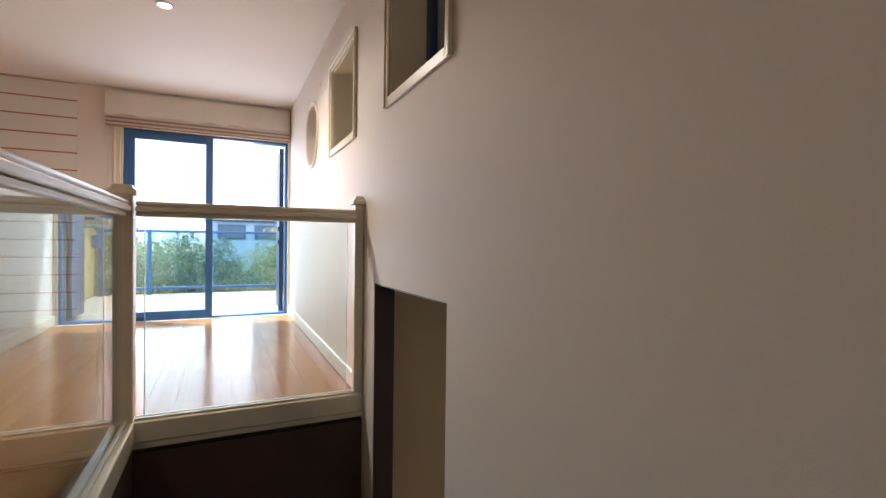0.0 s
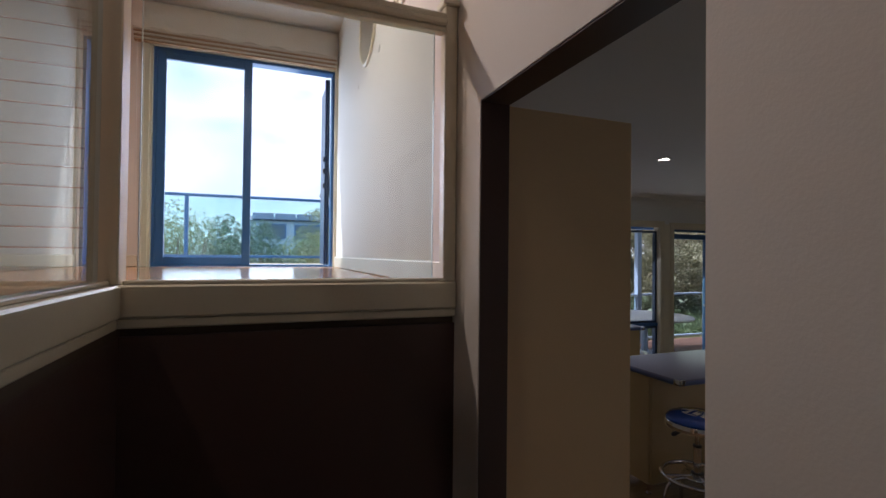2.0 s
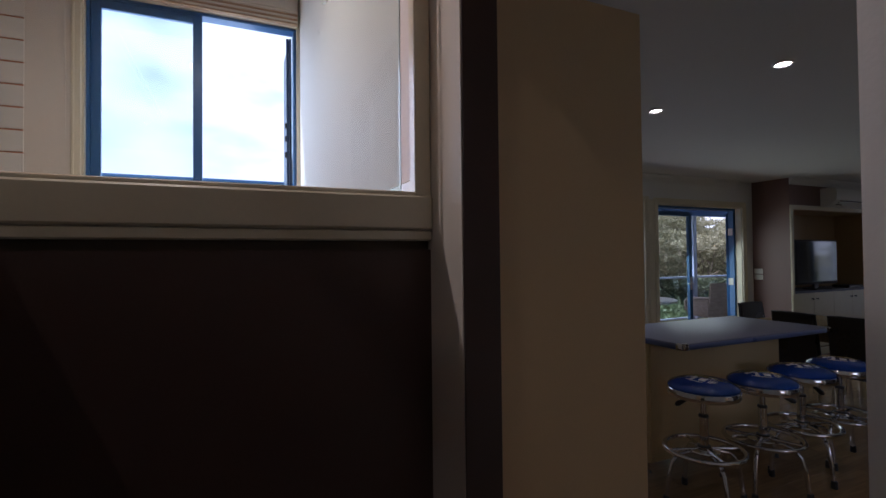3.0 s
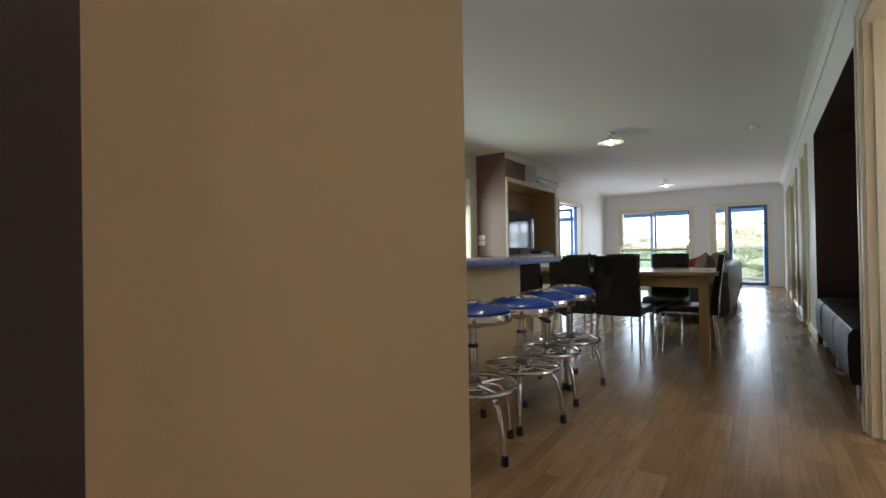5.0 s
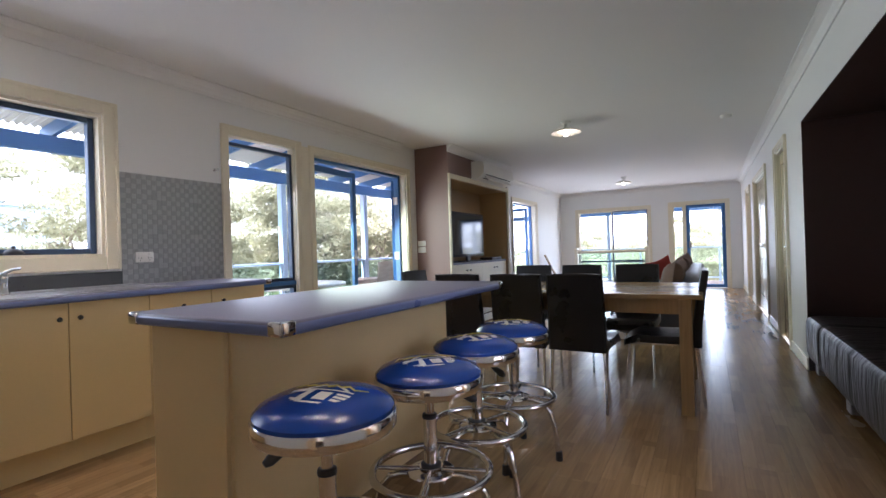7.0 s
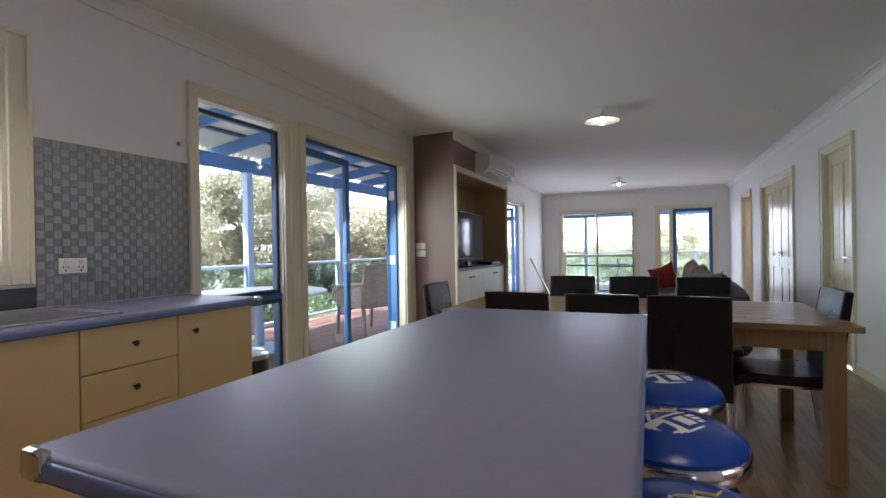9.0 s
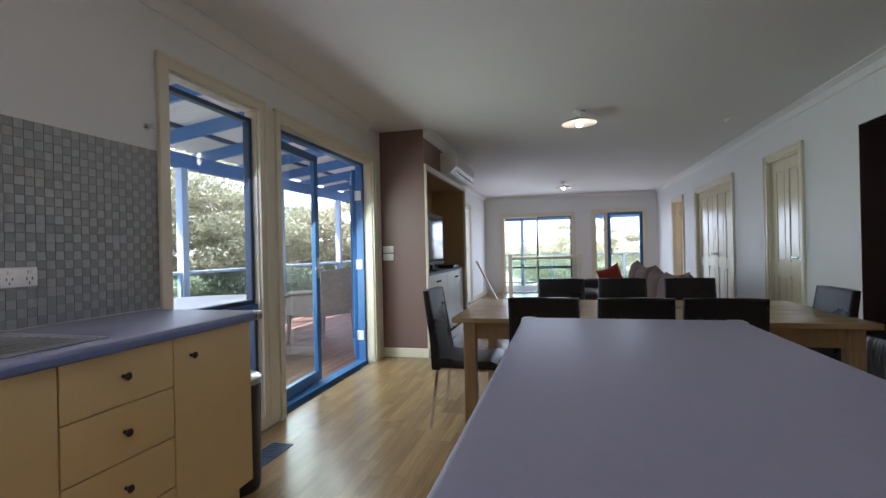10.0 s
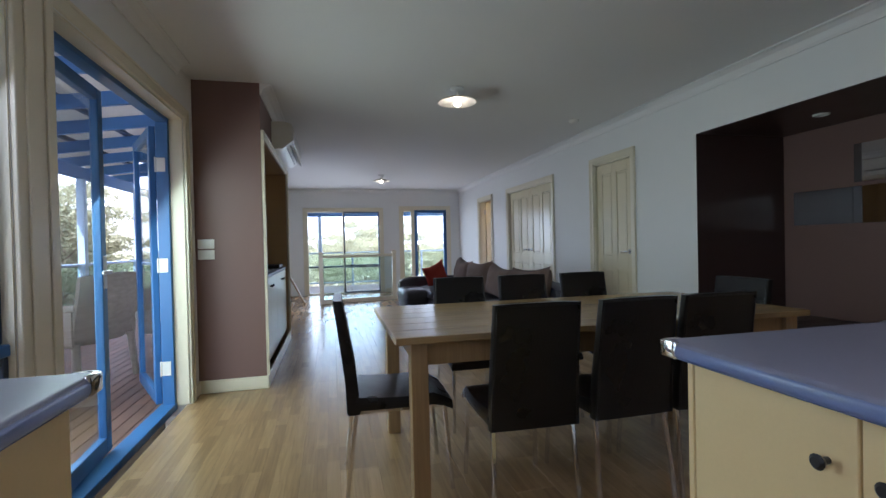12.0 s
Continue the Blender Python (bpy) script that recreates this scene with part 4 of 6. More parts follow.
# every second fold is brown: the shade between folds put into colour
for i in range(6):
    z = 3.575 - 0.017 * i
    bm = bmesh.new()
    bx(bm, -0.715, 0.975, YM - 0.095 + 0.006 * i, YM - 0.012, z, z + 0.013, 0.005, 2)
    part("fold", bm, M_BLIND if i % 2 == 0 else M_BLINDSHADE, blind, smooth=True)
bm = bmesh.new()
cyl(bm, (-0.69, YM - 0.06, 3.5), (-0.68, YM - 0.06, 2.3), 0.002, seg=6)
part("cord", bm, M_WHITE, blind)


def downlight(x, y, z, watts, label="round recessed downlight, switched on", wide=110):
    t = thing("downlight", label, "downlight", (x, y, z), group="ceiling downlights")
    bm = bmesh.new()
    tube(bm, [(0.045 * math.cos(2 * math.pi * i / 28), 0.045 * math.sin(2 * math.pi * i / 28), -0.003) for i in range(28)], 0.009, 8, True)
    part("bezel", bm, M_WHITE, t, smooth=True)
    bm = bmesh.new()
    lathe(bm, [(0.04, -0.004), (0.04, -0.001)], 24)
    part("lens", bm, M_DOWN if watts else M_WHITE, t)
    if watts:
        spot_light("downlight_beam", (x, y, z - 0.02), watts, wide)


downlight(-0.02, 4.07, ZMC, 76, wide=165)
# unseen fitting added as fill for the stair wall and landing
downlight(-1.0, 1.0, ZMC, 9, wide=165)
downlight(3.20, 3.38, ZC, 4)
downlight(3.22, 4.24, ZC, 3)
downlight(3.08, 5.64, ZC, 8)
downlight(6.08, 1.62, 2.03, 0, "round recessed downlight, switched off")


def saucer_lamp(x, y):
    t = thing("ceiling_lamp", "shallow opal saucer ceiling lamp with lit bulb", "ceiling lamp", (x, y, ZC), group="saucer ceiling lamps")
    bm = bmesh.new()
    lathe(bm, [(0.055, -0.001), (0.055, -0.02), (0.03, -0.03), (0.018, -0.035), (0.018, -0.075), (0.001, -0.078)], 24)
    part("ceiling_rose", bm, M_WHITE, t, smooth=True)
    bm = bmesh.new()
    lathe(bm, [(0.02, -0.07), (0.06, -0.078), (0.14, -0.106), (0.165, -0.122), (0.162, -0.125), (0.135, -0.112), (0.055, -0.086), (0.02, -0.08)], 36)
    part("shade", bm, M_SHADE, t, "opal saucer shade", smooth=True)
    bm = bmesh.new()
    lathe(bm, [(0.012, -0.085), (0.016, -0.10), (0.03, -0.125), (0.03, -0.14), (0.018, -0.155), (0.002, -0.16)], 20)
    part("bulb", bm, M_BULB, t, "lit bulb", smooth=True)
    lamp_light("lamp_glow", (x, y, ZC - 0.19), 0.1, 0.03)


saucer_lamp(7.18, 4.12)
saucer_lamp(12.15, 4.25)
detector = thing("smoke_detector", "small white smoke detector on the ceiling", "smoke detector", (7.98, 2.58, ZC))
bm = bmesh.new()
lathe(bm, [(0.055, -0.001), (0.055, -0.018), (0.045, -0.03), (0.02, -0.036)], 24)
part("detector_body", bm, M_WHITE, detector, smooth=True)


# ---- kitchen ----
def knob(parent, x, y, z, dirn=-1):
    bm = bmesh.new()
    cyl(bm, (x, y, z), (x, y + dirn * 0.014, z), 0.006, seg=10)
    cyl(bm, (x, y + dirn * 0.014, z), (x, y + dirn * 0.022, z), 0.009, 0.013, seg=14)
    cyl(bm, (x, y + dirn * 0.022, z), (x, y + dirn * 0.027, z), 0.013, 0.008, seg=14)
    part("knob", bm, M_BLACK, parent, "black round knob", smooth=True)


def base_unit(x0, x1, kind, label, knobs=()):
    """A base cabinet under the window bench; its front faces the room."""
    t = thing("kitchen_cabinet", label, "cabinet", ((x0 + x1) / 2, 5.93, 0), group="kitchen base cabinets")
    a = (x1 - x0) / 2
    f = 5.665 - 5.93
    boxpart("body", (-a, a, f + 0.02, 0.28, 0.15, 0.864), M_CAB, t)
    boxpart("kick_board", (-a, a, f + 0.075, f + 0.09, 0.0, 0.15), M_CAB, t)
    if kind == "drawers":
        for i in range(4):
            z1 = 0.862 - i * 0.178
            d = boxpart("drawer", (-a + 0.002, a - 0.002, f, f + 0.018, z1 - 0.174, z1), M_CAB, t, bevel=0.002)
            knob(d, 0, f, z1 - 0.085)
    else:
        d = boxpart("door", (-a + 0.002, a - 0.002, f, f + 0.018, 0.152, 0.862), M_CAB, t, bevel=0.002)
        for k in knobs:
            knob(d, k * (a - 0.045), f, 0.782)
    return t


base_unit(1.12, 1.90, "door", "cream laminate kitchen cabinet under the bench", (1,))
base_unit(1.90, 2.30, "door", "cream laminate kitchen cabinet under the bench", (1,))
base_unit(2.30, 2.72, "door", "cream laminate kitchen cabinet under the bench", (-1,))
base_unit(2.72, 3.14, "door", "cream laminate sink cabinet with black knob", (1,))
base_unit(3.14, 3.54, "door", "cream laminate sink cabinet with black knob", (-1,))
base_unit(3.54, 3.935, "drawers", "cream laminate bank of four drawers")
base_unit(3.935, 4.36, "door", "cream laminate end cabinet with black knob", (-0.8,))


def worktop(name, label, x0, x1, y0, y1, corners):
    """Laminate top with a round blue nosing and chrome corner caps."""
    t = thing(name, label, "worktop", ((x0 + x1) / 2, (y0 + y1) / 2, 0.865))
    a, b = (x1 - x0) / 2, (y1 - y0) / 2
    bm = bmesh.new()
    bx(bm, -a, a, -b, b, 0, 0.036, 0.012, 3)
    ob = part("top", bm, M_BENCH, t, smooth=True)
    bm = bmesh.new()
    e = 0.0025
    for (p, q, r, s) in ((-a - e, a + e, -b - e, -b + 0.012), (-a - e, a + e, b - 0.012, b + e), (-a - e, -a + 0.012, -b + 0.012, b - 0.012), (a - 0.012, a + e, -b + 0.012, b - 0.012)):
        bx(bm, p, q, r, s, -0.001, 0.0305, 0.010, 3)
    part("nosing", bm, M_EDGE, t, "blue rounded laminate edge", smooth=True)
    for sx, sy in corners:
        bm = bmesh.new()
        cx, cyy = sx * (a + 0.004), sy * (b + 0.004)
        bx(bm, min(cx, cx - sx * 0.055), max(cx, cx - sx * 0.055), min(cyy, cyy - sy * 0.018), max(cyy, cyy - sy * 0.018), -0.003, 0.0375, 0.008, 2)
        bx(bm, min(cx, cx - sx * 0.018), max(cx, cx - sx * 0.018), min(cyy, cyy - sy * 0.055), max(cyy, cyy - sy * 0.055), -0.003, 0.0375, 0.008, 2)
        part("corner_cap", bm, M_CHROME, t, "chrome corner cap", smooth=True)
    return t


worktop("worktop", "grey-blue laminate worktop along the window wall", 1.105, 4.39, 5.625, 6.218, [(1, -1)])
worktop("worktop", "grey-blue laminate worktop with blue edge on the island", 2.83, 4.287, 3.735, 4.452, [(-1, -1), (1, 1), (1, -1), (-1, 1)])

isl = thing("kitchen_island", "cream laminate kitchen island on chrome feet", "kitchen island", (3.56, 4.24, 0))
boxpart("body", (-0.655, 0.655, -0.185, 0.172, 0.09, 0.864), M_CAB, isl, bevel=0.003)
boxpart("end_panel", (-0.672, -0.655, -0.19, 0.19, 0.09, 0.864), M_CAB, isl, bevel=0.002)
boxpart("end_panel", (0.655, 0.672, -0.19, 0.19, 0.09, 0.864), M_CAB, isl, bevel=0.002)
boxpart("back_panel", (-0.655, 0.655, -0.202, -0.176, 0.09, 0.864), M_CAB, isl, bevel=0.002)
for i in range(4):
    a = -0.653 + i * 0.327
    d = boxpart("door", (a, a + 0.323, 0.174, 0.191, 0.095, 0.86), M_CAB, isl, bevel=0.002)
    knob(d, a + (0.28 if i % 2 == 0 else 0.045), 0.191, 0.775, 1)
for sx in (-0.62, 0.62):
    for sy in (-0.14, 0.14):
        bm = bmesh.new()
        lathe(bm, [(0.022, 0.0), (0.022, 0.008), (0.010, 0.02), (0.009, 0.05), (0.014, 0.075), (0.024, 0.09)], 14, (sx, sy, 0))
        part("foot", bm, M_CHROME, isl, "chrome foot", smooth=True)

sink = thing("sink", "stainless steel double sink set into the worktop", "sink", (3.0, 5.92, 0.901))
bm = bmesh.new()
bx(bm, -0.62, 0.72, -0.225, -0.205, 0, 0.006, 0.002)
bx(bm, -0.62, 0.72, 0.205, 0.225, 0, 0.016, 0.004)
bx(bm, -0.62, -0.60, -0.205, 0.205, 0, 0.006, 0.002)
bx(bm, 0.70, 0.72, -0.205, 0.205, 0, 0.006, 0.002)
bx(bm, -0.60, -0.1, -0.205, 0.205, 0.0, 0.0025)
bx(bm, -0.02, 0.24, -0.205, 0.205, 0.0, 0.0025)
bx(bm, 0.24, 0.70, -0.205, 0.205, 0.0, 0.004)
bx(bm, -0.1, -0.02, -0.205, 0.205, 0.0, 0.005)
for i in range(9):
    bx(bm, 0.27, 0.67, -0.17 + 0.04 * i, -0.162 + 0.04 * i, 0.004, 0.008, 0.002)
part("basin_rim", bm, M_STEEL, sink)
tap = thing("tap", "chrome mixer tap with lever", "tap", (3.02, 6.10, 0.905))
bm = bmesh.new()
lathe(bm, [(0.028, 0), (0.028, 0.01), (0.022, 0.018), (0.021, 0.075), (0.024, 0.085), (0.024, 0.105), (0.014, 0.12), (0.002, 0.124)], 20)
part("tap_body", bm, M_CHROME, tap, smooth=True)
bm = bmesh.new()
tube(bm, [(0, 0, 0.055), (-0.05, -0.02, 0.095), (-0.10, -0.04, 0.132), (-0.135, -0.055, 0.15), (-0.165, -0.065, 0.148), (-0.18, -0.07, 0.125)], [0.014, 0.013, 0.012, 0.011, 0.011, 0.012], 10)
part("spout", bm, M_CHROME, tap, smooth=True)
bm = bmesh.new()
tube(bm, [(0, 0, 0.112), (0.03, -0.01, 0.132), (0.07, -0.02, 0.142)], [0.01, 0.008, 0.007], 8)
part("lever", bm, M_CHROME, tap, smooth=True)

boxpart("splash_upstand", (1.11, 3.662, YN - 0.008, YN - 0.001, 0.902, 1.0), M_UPSTAND, None, "dark grey tiled upstand behind the sink", kind="structure")

# square metal mosaic
splash = thing("splashback", "brushed metal mosaic splashback in a checked pattern", "splashback", (3.665, YN, 0.905), kind="structure")
boxpart("backing", (0, 0.755, -0.003, -0.0005, 0, 0.765), M_GROUT, splash)
TS = 0.0342


def odd_tile(i, j):
    return (i + j + (1 if i in (6, 7, 15) and j % 7 in (2, 3) else 0)) % 2


def tile_mesh(x, z):
    """The eight corners and five faces of one chamfered tile."""
    x1, z1, c, f, g = x + TS - 0.0004, z + 0.0343, 0.0005, -0.003, -0.0045
    v = [(x, f, z), (x1, f, z), (x1, f, z1), (x, f, z1), (x + c, g, z + c), (x1 - c, g, z + c), (x1 - c, g, z1 - c), (x + c, g, z1 - c)]
    return v, [(4, 5, 6, 7), (0, 1, 5, 4), (1, 2, 6, 5), (2, 3, 7, 6), (3, 0, 4, 7)]


def mesh_of(name, v, f, m):
    me = bpy.data.meshes.new(name)
    me.from_pydata(v, [], f)
    me.shade_flat()
    me.materials.append(m)
    return me


one_tile = [mesh_of("tile", *tile_mesh(0, 0), m) for m in (M_TILE_A, M_TILE_B)]
rest = [([], []), ([], [])]
for i in range(22):
    for j in range(22):
        x, z, k = 0.001 + i * TS, 0.001 + j * 0.0347, odd_tile(i, j)
        if i < 13:
            o = new("tile", one_tile[k])
            o.parent, o.location = splash, (x, 0, z)
        else:
            v, f = tile_mesh(x, z)
            n = len(rest[k][0])
            rest[k][0].extend(v)
            rest[k][1].extend([tuple(a + n for a in q) for q in f])
for k, m in ((0, M_TILE_A), (1, M_TILE_B)):
    ob = new("mosaic_tiles", mesh_of("mosaic_tiles", *rest[k], m))
    ob.parent = splash
    tagged(ob, "", "", "", "stuff")

outlet = thing("power_outlet", "white double power outlet on the metal splashback", "power outlet", (3.805, YN - 0.007, 1.09))
boxpart("plate", (-0.06, 0.06, -0.012, 0, -0.036, 0.036), M_WHITE, outlet, bevel=0.004, seg=2)
for sx in (-0.032, 0.032):
    bm = bmesh.new()
    for dx, dz, a in ((-0.009, -0.006, 1), (0.009, -0.006, -1), (0, -0.021, 0)):
        bx(bm, sx + dx - 0.0015, sx + dx + 0.0015, -0.0128, -0.012, dz - 0.005, dz + 0.005)
    part("socket_slots", bm, M_BLACK, outlet)
    boxpart("rocker", (sx - 0.008, sx + 0.008, -0.015, -0.0119, 0.012, 0.026), M_WHITE, outlet, bevel=0.002)

hook = thing("wall_hook", "small chrome bracket on the wall beside the window", "wall bracket", (4.365, YN, 1.775))
bm = bmesh.new()
cyl(bm, (0, 0, 0), (0, -0.006, 0), 0.016, seg=14)
cyl(bm, (0, -0.006, 0), (0.0, -0.035, 0), 0.006, seg=10)
cyl(bm, (0.0, -0.03, 0), (0.0, -0.045, 0), 0.012, seg=12)
part("bracket", bm, M_CHROME, hook, smooth=True)

bin_ = thing("waste_bin", "black round pedal bin with steel rim beside the cabinets", "bin", (4.53, 5.88, 0))
bm = bmesh.new()
lathe(bm, [(0.10, 0), (0.105, 0.02), (0.115, 0.5), (0.115, 0.52)], 28)
part("bin_body", bm, M_BLACK, bin_, smooth=True)
bm = bmesh.new()
lathe(bm, [(0.118, 0.52), (0.118, 0.545), (0.10, 0.56), (0.05, 0.568)], 28)
part("bin_lid", bm, M_STEEL, bin_, smooth=True)

vent = thing("floor_vent", "dark metal floor heating vent", "floor vent", (4.88, 5.97, 0.0))
boxpart("vent_tray", (-0.16, 0.16, -0.06, 0.06, -0.004, 0.002), M_BLACK, vent)
bm = bmesh.new()
bx(bm, -0.17, 0.17, -0.07, -0.056, 0.0, 0.006, 0.002)
bx(bm, -0.17, 0.17, 0.056, 0.07, 0.0, 0.006, 0.002)
bx(bm, -0.17, -0.156, -0.056, 0.056, 0.0, 0.006, 0.002)
bx(bm, 0.156, 0.17, -0.056, 0.056, 0.0, 0.006, 0.002)
part("vent_frame", bm, M_NAVY, vent)
for i in range(11):
    boxpart("slat", (-0.15 + i * 0.028, -0.138 + i * 0.028, -0.056, 0.056, 0.001, 0.005), M_NAVY, vent)


# ---- bar stools ----
def bar_stool():
    t = thing("bar_stool", "chrome swivel bar stool with glossy blue printed seat", "bar stool", (0, 0, 0), group="bar stools at the island")
    bm = bmesh.new()
    lathe(bm, [(0.184, 0.657), (0.184, 0.667), (0.184, 0.677), (0.17, 0.692), (0.138, 0.706), (0.09, 0.715), (0.04, 0.719), (0.004, 0.72)], 48)
    seat = part("seat", bm, M_VINYL, t, "domed blue vinyl seat", smooth=True)

    def dome(r):
        return 0.7212 - 0.029 * (r / 0.163) ** 2.4

    def decal(name, polys, m, lift=0.0008):
        bm = bmesh.new()
        for poly in polys:
            n = 6
            (ax, ay), (bx_, by), (cx, cy_), (dx, dy) = poly
            grid = []
            for i in range(n + 1):
                row = []
                for j in range(n + 1):
                    u, v = i / n, j / n
                    x = (ax * (1 - u) + bx_ * u) * (1 - v) + (dx * (1 - u) + cx * u) * v
                    y = (ay * (1 - u) + by * u) * (1 - v) + (dy * (1 - u) + cy_ * u) * v
                    x, y = x * 1.12, (y + 0.002) * 1.12
                    row.append(bm.verts.new((x, y, dome(math.hypot(x, y)) + lift)))
                grid.append(row)
            for i in range(n):
                for j in range(n):
                    bm.faces.new((grid[i][j], grid[i + 1][j], grid[i + 1][j + 1], grid[i][j + 1]))
        part(name, bm, m, seat, smooth=True)

    def bar(x0, y0, x1, y1, w):
        d = Vector((x1 - x0, y1 - y0)).normalized() * (w / 2)
        return ((x0 - d.y, y0 + d.x), (x1 - d.y, y1 + d.x), (x1 + d.y, y1 - d.x), (x0 + d.y, y0 - d.x))

    decal("emblem_frame", [bar(-0.0935, -0.075, 0.0935, -0.075, 0.007), bar(-0.0935, 0.0, 0.0935, 0.0, 0.007), bar(0.09, -0.0715, 0.09, -0.0035, 0.007)], M_WHITE)
    decal("emblem_panel", [((-0.0935, -0.0713), (-0.02, -0.0713), (-0.02, -0.0037), (-0.0935, -0.0037))], M_WHITE)
    decal("emblem_block", [bar(0.0, -0.038, 0.034, -0.038, 0.044)], M_WHITE)
    for y in (-0.054, -0.038, -0.022):
        decal("emblem_bar", [bar(0.046, y, 0.08, y, 0.011)], M_WHITE)
    decal("emblem_gable", [bar(-0.05, 0.005, 0.0, 0.045, 0.008)], M_WHITE)
    decal("emblem_gable", [bar(0.003, 0.043, 0.06, 0.005, 0.008)], M_WHITE)
    decal("blue_emblem_shape", [((-0.075, -0.055), (-0.04, -0.06), (-0.035, -0.02), (-0.07, -0.025))], M_VINYL, 0.002)
    pts = [(-0.10, 0.02), (-0.085, 0.05), (-0.07, 0.025), (-0.05, 0.03), (-0.035, 0.018), (-0.02, 0.035), (-0.005, 0.018), (0.01, 0.034), (0.03, 0.018), (0.045, 0.035), (0.07, 0.012), (0.10, 0.028)]
    bm = bmesh.new()
    tube(bm, [(x * 1.1, y + 0.012, dome(math.hypot(x * 1.1, y + 0.012)) + 0.0008) for x, y in pts], 0.0028, 6)
    part("yellow_script", bm, M_YELLOW, seat, smooth=True)
    bm = bmesh.new()
    lathe(bm, [(0.15, 0.62), (0.185, 0.623), (0.19, 0.631), (0.19, 0.661), (0.185, 0.667), (0.16, 0.667)], 48)
    part("chrome_band", bm, M_CHROME, t, "polished chrome seat band", smooth=True)
    bm = bmesh.new()
    cyl(bm, (0, 0, 0.47), (0, 0, 0.62), 0.016, seg=18)
    cyl(bm, (0, 0, 0.595), (0, 0, 0.622), 0.05, 0.07, seg=20)
    part("gas_lift", bm, M_CHROME, t, smooth=True)
    bm = bmesh.new()
    cyl(bm, (0, 0, 0.315), (0, 0, 0.495), 0.024, seg=20)
    cyl(bm, (0, 0, 0.30), (0, 0, 0.325), 0.042, seg=20)
    part("column", bm, M_CHROME, t, smooth=True)
    bm = bmesh.new()
    lathe(bm, [(0.018, 0.488), (0.026, 0.489), (0.027, 0.494), (0.025, 0.503), (0.018, 0.506)], 20)
    part("collar", bm, M_BLACK, t, "black plastic collar", smooth=True)
    bm = bmesh.new()
    lathe(bm, [(0.025, 0.296), (0.082, 0.297), (0.085, 0.302), (0.082, 0.307), (0.04, 0.312), (0.026, 0.324)], 28)
    part("hub_plate", bm, M_CHROME, t, "round chrome hub plate", smooth=True)
    bm = bmesh.new()
    lathe(bm, [(0.03, 0.318), (0.036, 0.319), (0.036, 0.33), (0.026, 0.333)], 20)
    part("hub_ring", bm, M_BLACK, t, "black ring at the foot of the column", smooth=True)
    bm = bmesh.new()
    tube(bm, [(-0.012, -0.016, 0.61), (-0.046, -0.066, 0.606), (-0.057, -0.082, 0.604)], 0.005, 8)
    lv = part("lever", bm, M_CHROME, t, smooth=True)
    bm = bmesh.new()
    tube(bm, [(-0.052, -0.074, 0.604), (-0.066, -0.094, 0.596), (-0.086, -0.123, 0.58), (-0.094, -0.135, 0.574)], [0.006, 0.012, 0.015, 0.008], 10)
    part("grip", bm, M_BLACK, lv, "black lever grip", smooth=True)
    bm = bmesh.new()
    tube(bm, [(0.205 * math.cos(2 * math.pi * i / 40), 0.205 * math.sin(2 * math.pi * i / 40), 0.307) for i in range(40)], 0.0135, 10, True)
    part("foot_ring", bm, M_CHROME, t, "chrome foot ring", smooth=True)
    for i in range(4):
        a = math.radians(32 + 90 * i)
        c, s = math.cos(a), math.sin(a)
        bm = bmesh.new()
        cyl(bm, (0.03 * c, 0.03 * s, 0.31), (0.19 * c, 0.19 * s, 0.307), 0.009, seg=10)
        part("spoke", bm, M_CHROME, t, smooth=True)
        bm = bmesh.new()
        tube(bm, [(0.03 * c, 0.03 * s, 0.29), (0.10 * c, 0.10 * s, 0.29), (0.15 * c, 0.15 * s, 0.278), (0.185 * c, 0.185 * s, 0.235), (0.205 * c, 0.205 * s, 0.16), (0.22 * c, 0.22 * s, 0.03)], 0.0125, 10)
        leg = part("leg", bm, M_CHROME, t, smooth=True)
        bm = bmesh.new()
        lathe(bm, [(0.017, 0), (0.018, 0.005), (0.016, 0.045), (0.013, 0.048)], 12, (0.2225 * c, 0.2225 * s, 0))
        part("rubber_foot", bm, M_RUBBER, leg, "black rubber foot", smooth=True)
    return t


# place, turn of the legs, turn of the seat, turn of the lever
STOOLS = [(2.93, 3.69, 215, 281, -75), (3.40, 3.656, 169, 315, 60), (3.85, 3.69, 219, 325, 15), (4.285, 3.69, 157, 300, 75)]
stool = bar_stool()
stool.matrix_basis = pose(STOOLS[0][0], STOOLS[0][1], 0, 0, 0, STOOLS[0][2])
stools = [stool] + [copy_thing(stool, pose(x, y, 0, 0, 0, a)) for x, y, a, _, _ in STOOLS[1:]]
for i, (t, (_, _, a, seat_turn, lever_turn)) in enumerate(zip(stools, STOOLS)):
    for child in t.children:
        kind = child.name.split(".")[0]
        if kind in ("seat", "lever"):
            child.rotation_euler.z = radians((seat_turn if kind == "seat" else lever_turn) - a)
        # the first stool's seat is wound up a little higher
        if kind in ("seat", "chrome_band", "gas_lift", "lever"):
            child.location.z += -0.01 if i == 0 else -0.025


# ---- dining table and chairs ----
tb = thing("dining_table", "long waxed pine dining table with square legs", "table", (5.725, 3.885, 0))
LX, LY = 0.50, 1.06
for i in range(6):
    w = 2 * LX / 6
    x = -LX + i * w
    bm = bmesh.new()
    bx(bm, -0.5 * (2 * LY - 0.0), 0.5 * 2 * LY, 0.0006, w - 0.0006, 0, 0.03, 0.003, m=pose(x + w, 0, 0.722, 0, 0, 90))
    b = part("top_board", bm, M_PINE, tb)
bm = bmesh.new()
bx(bm, -LX + 0.07, LX - 0.07, -LY + 0.09, -LY + 0.115, 0.625, 0.721)
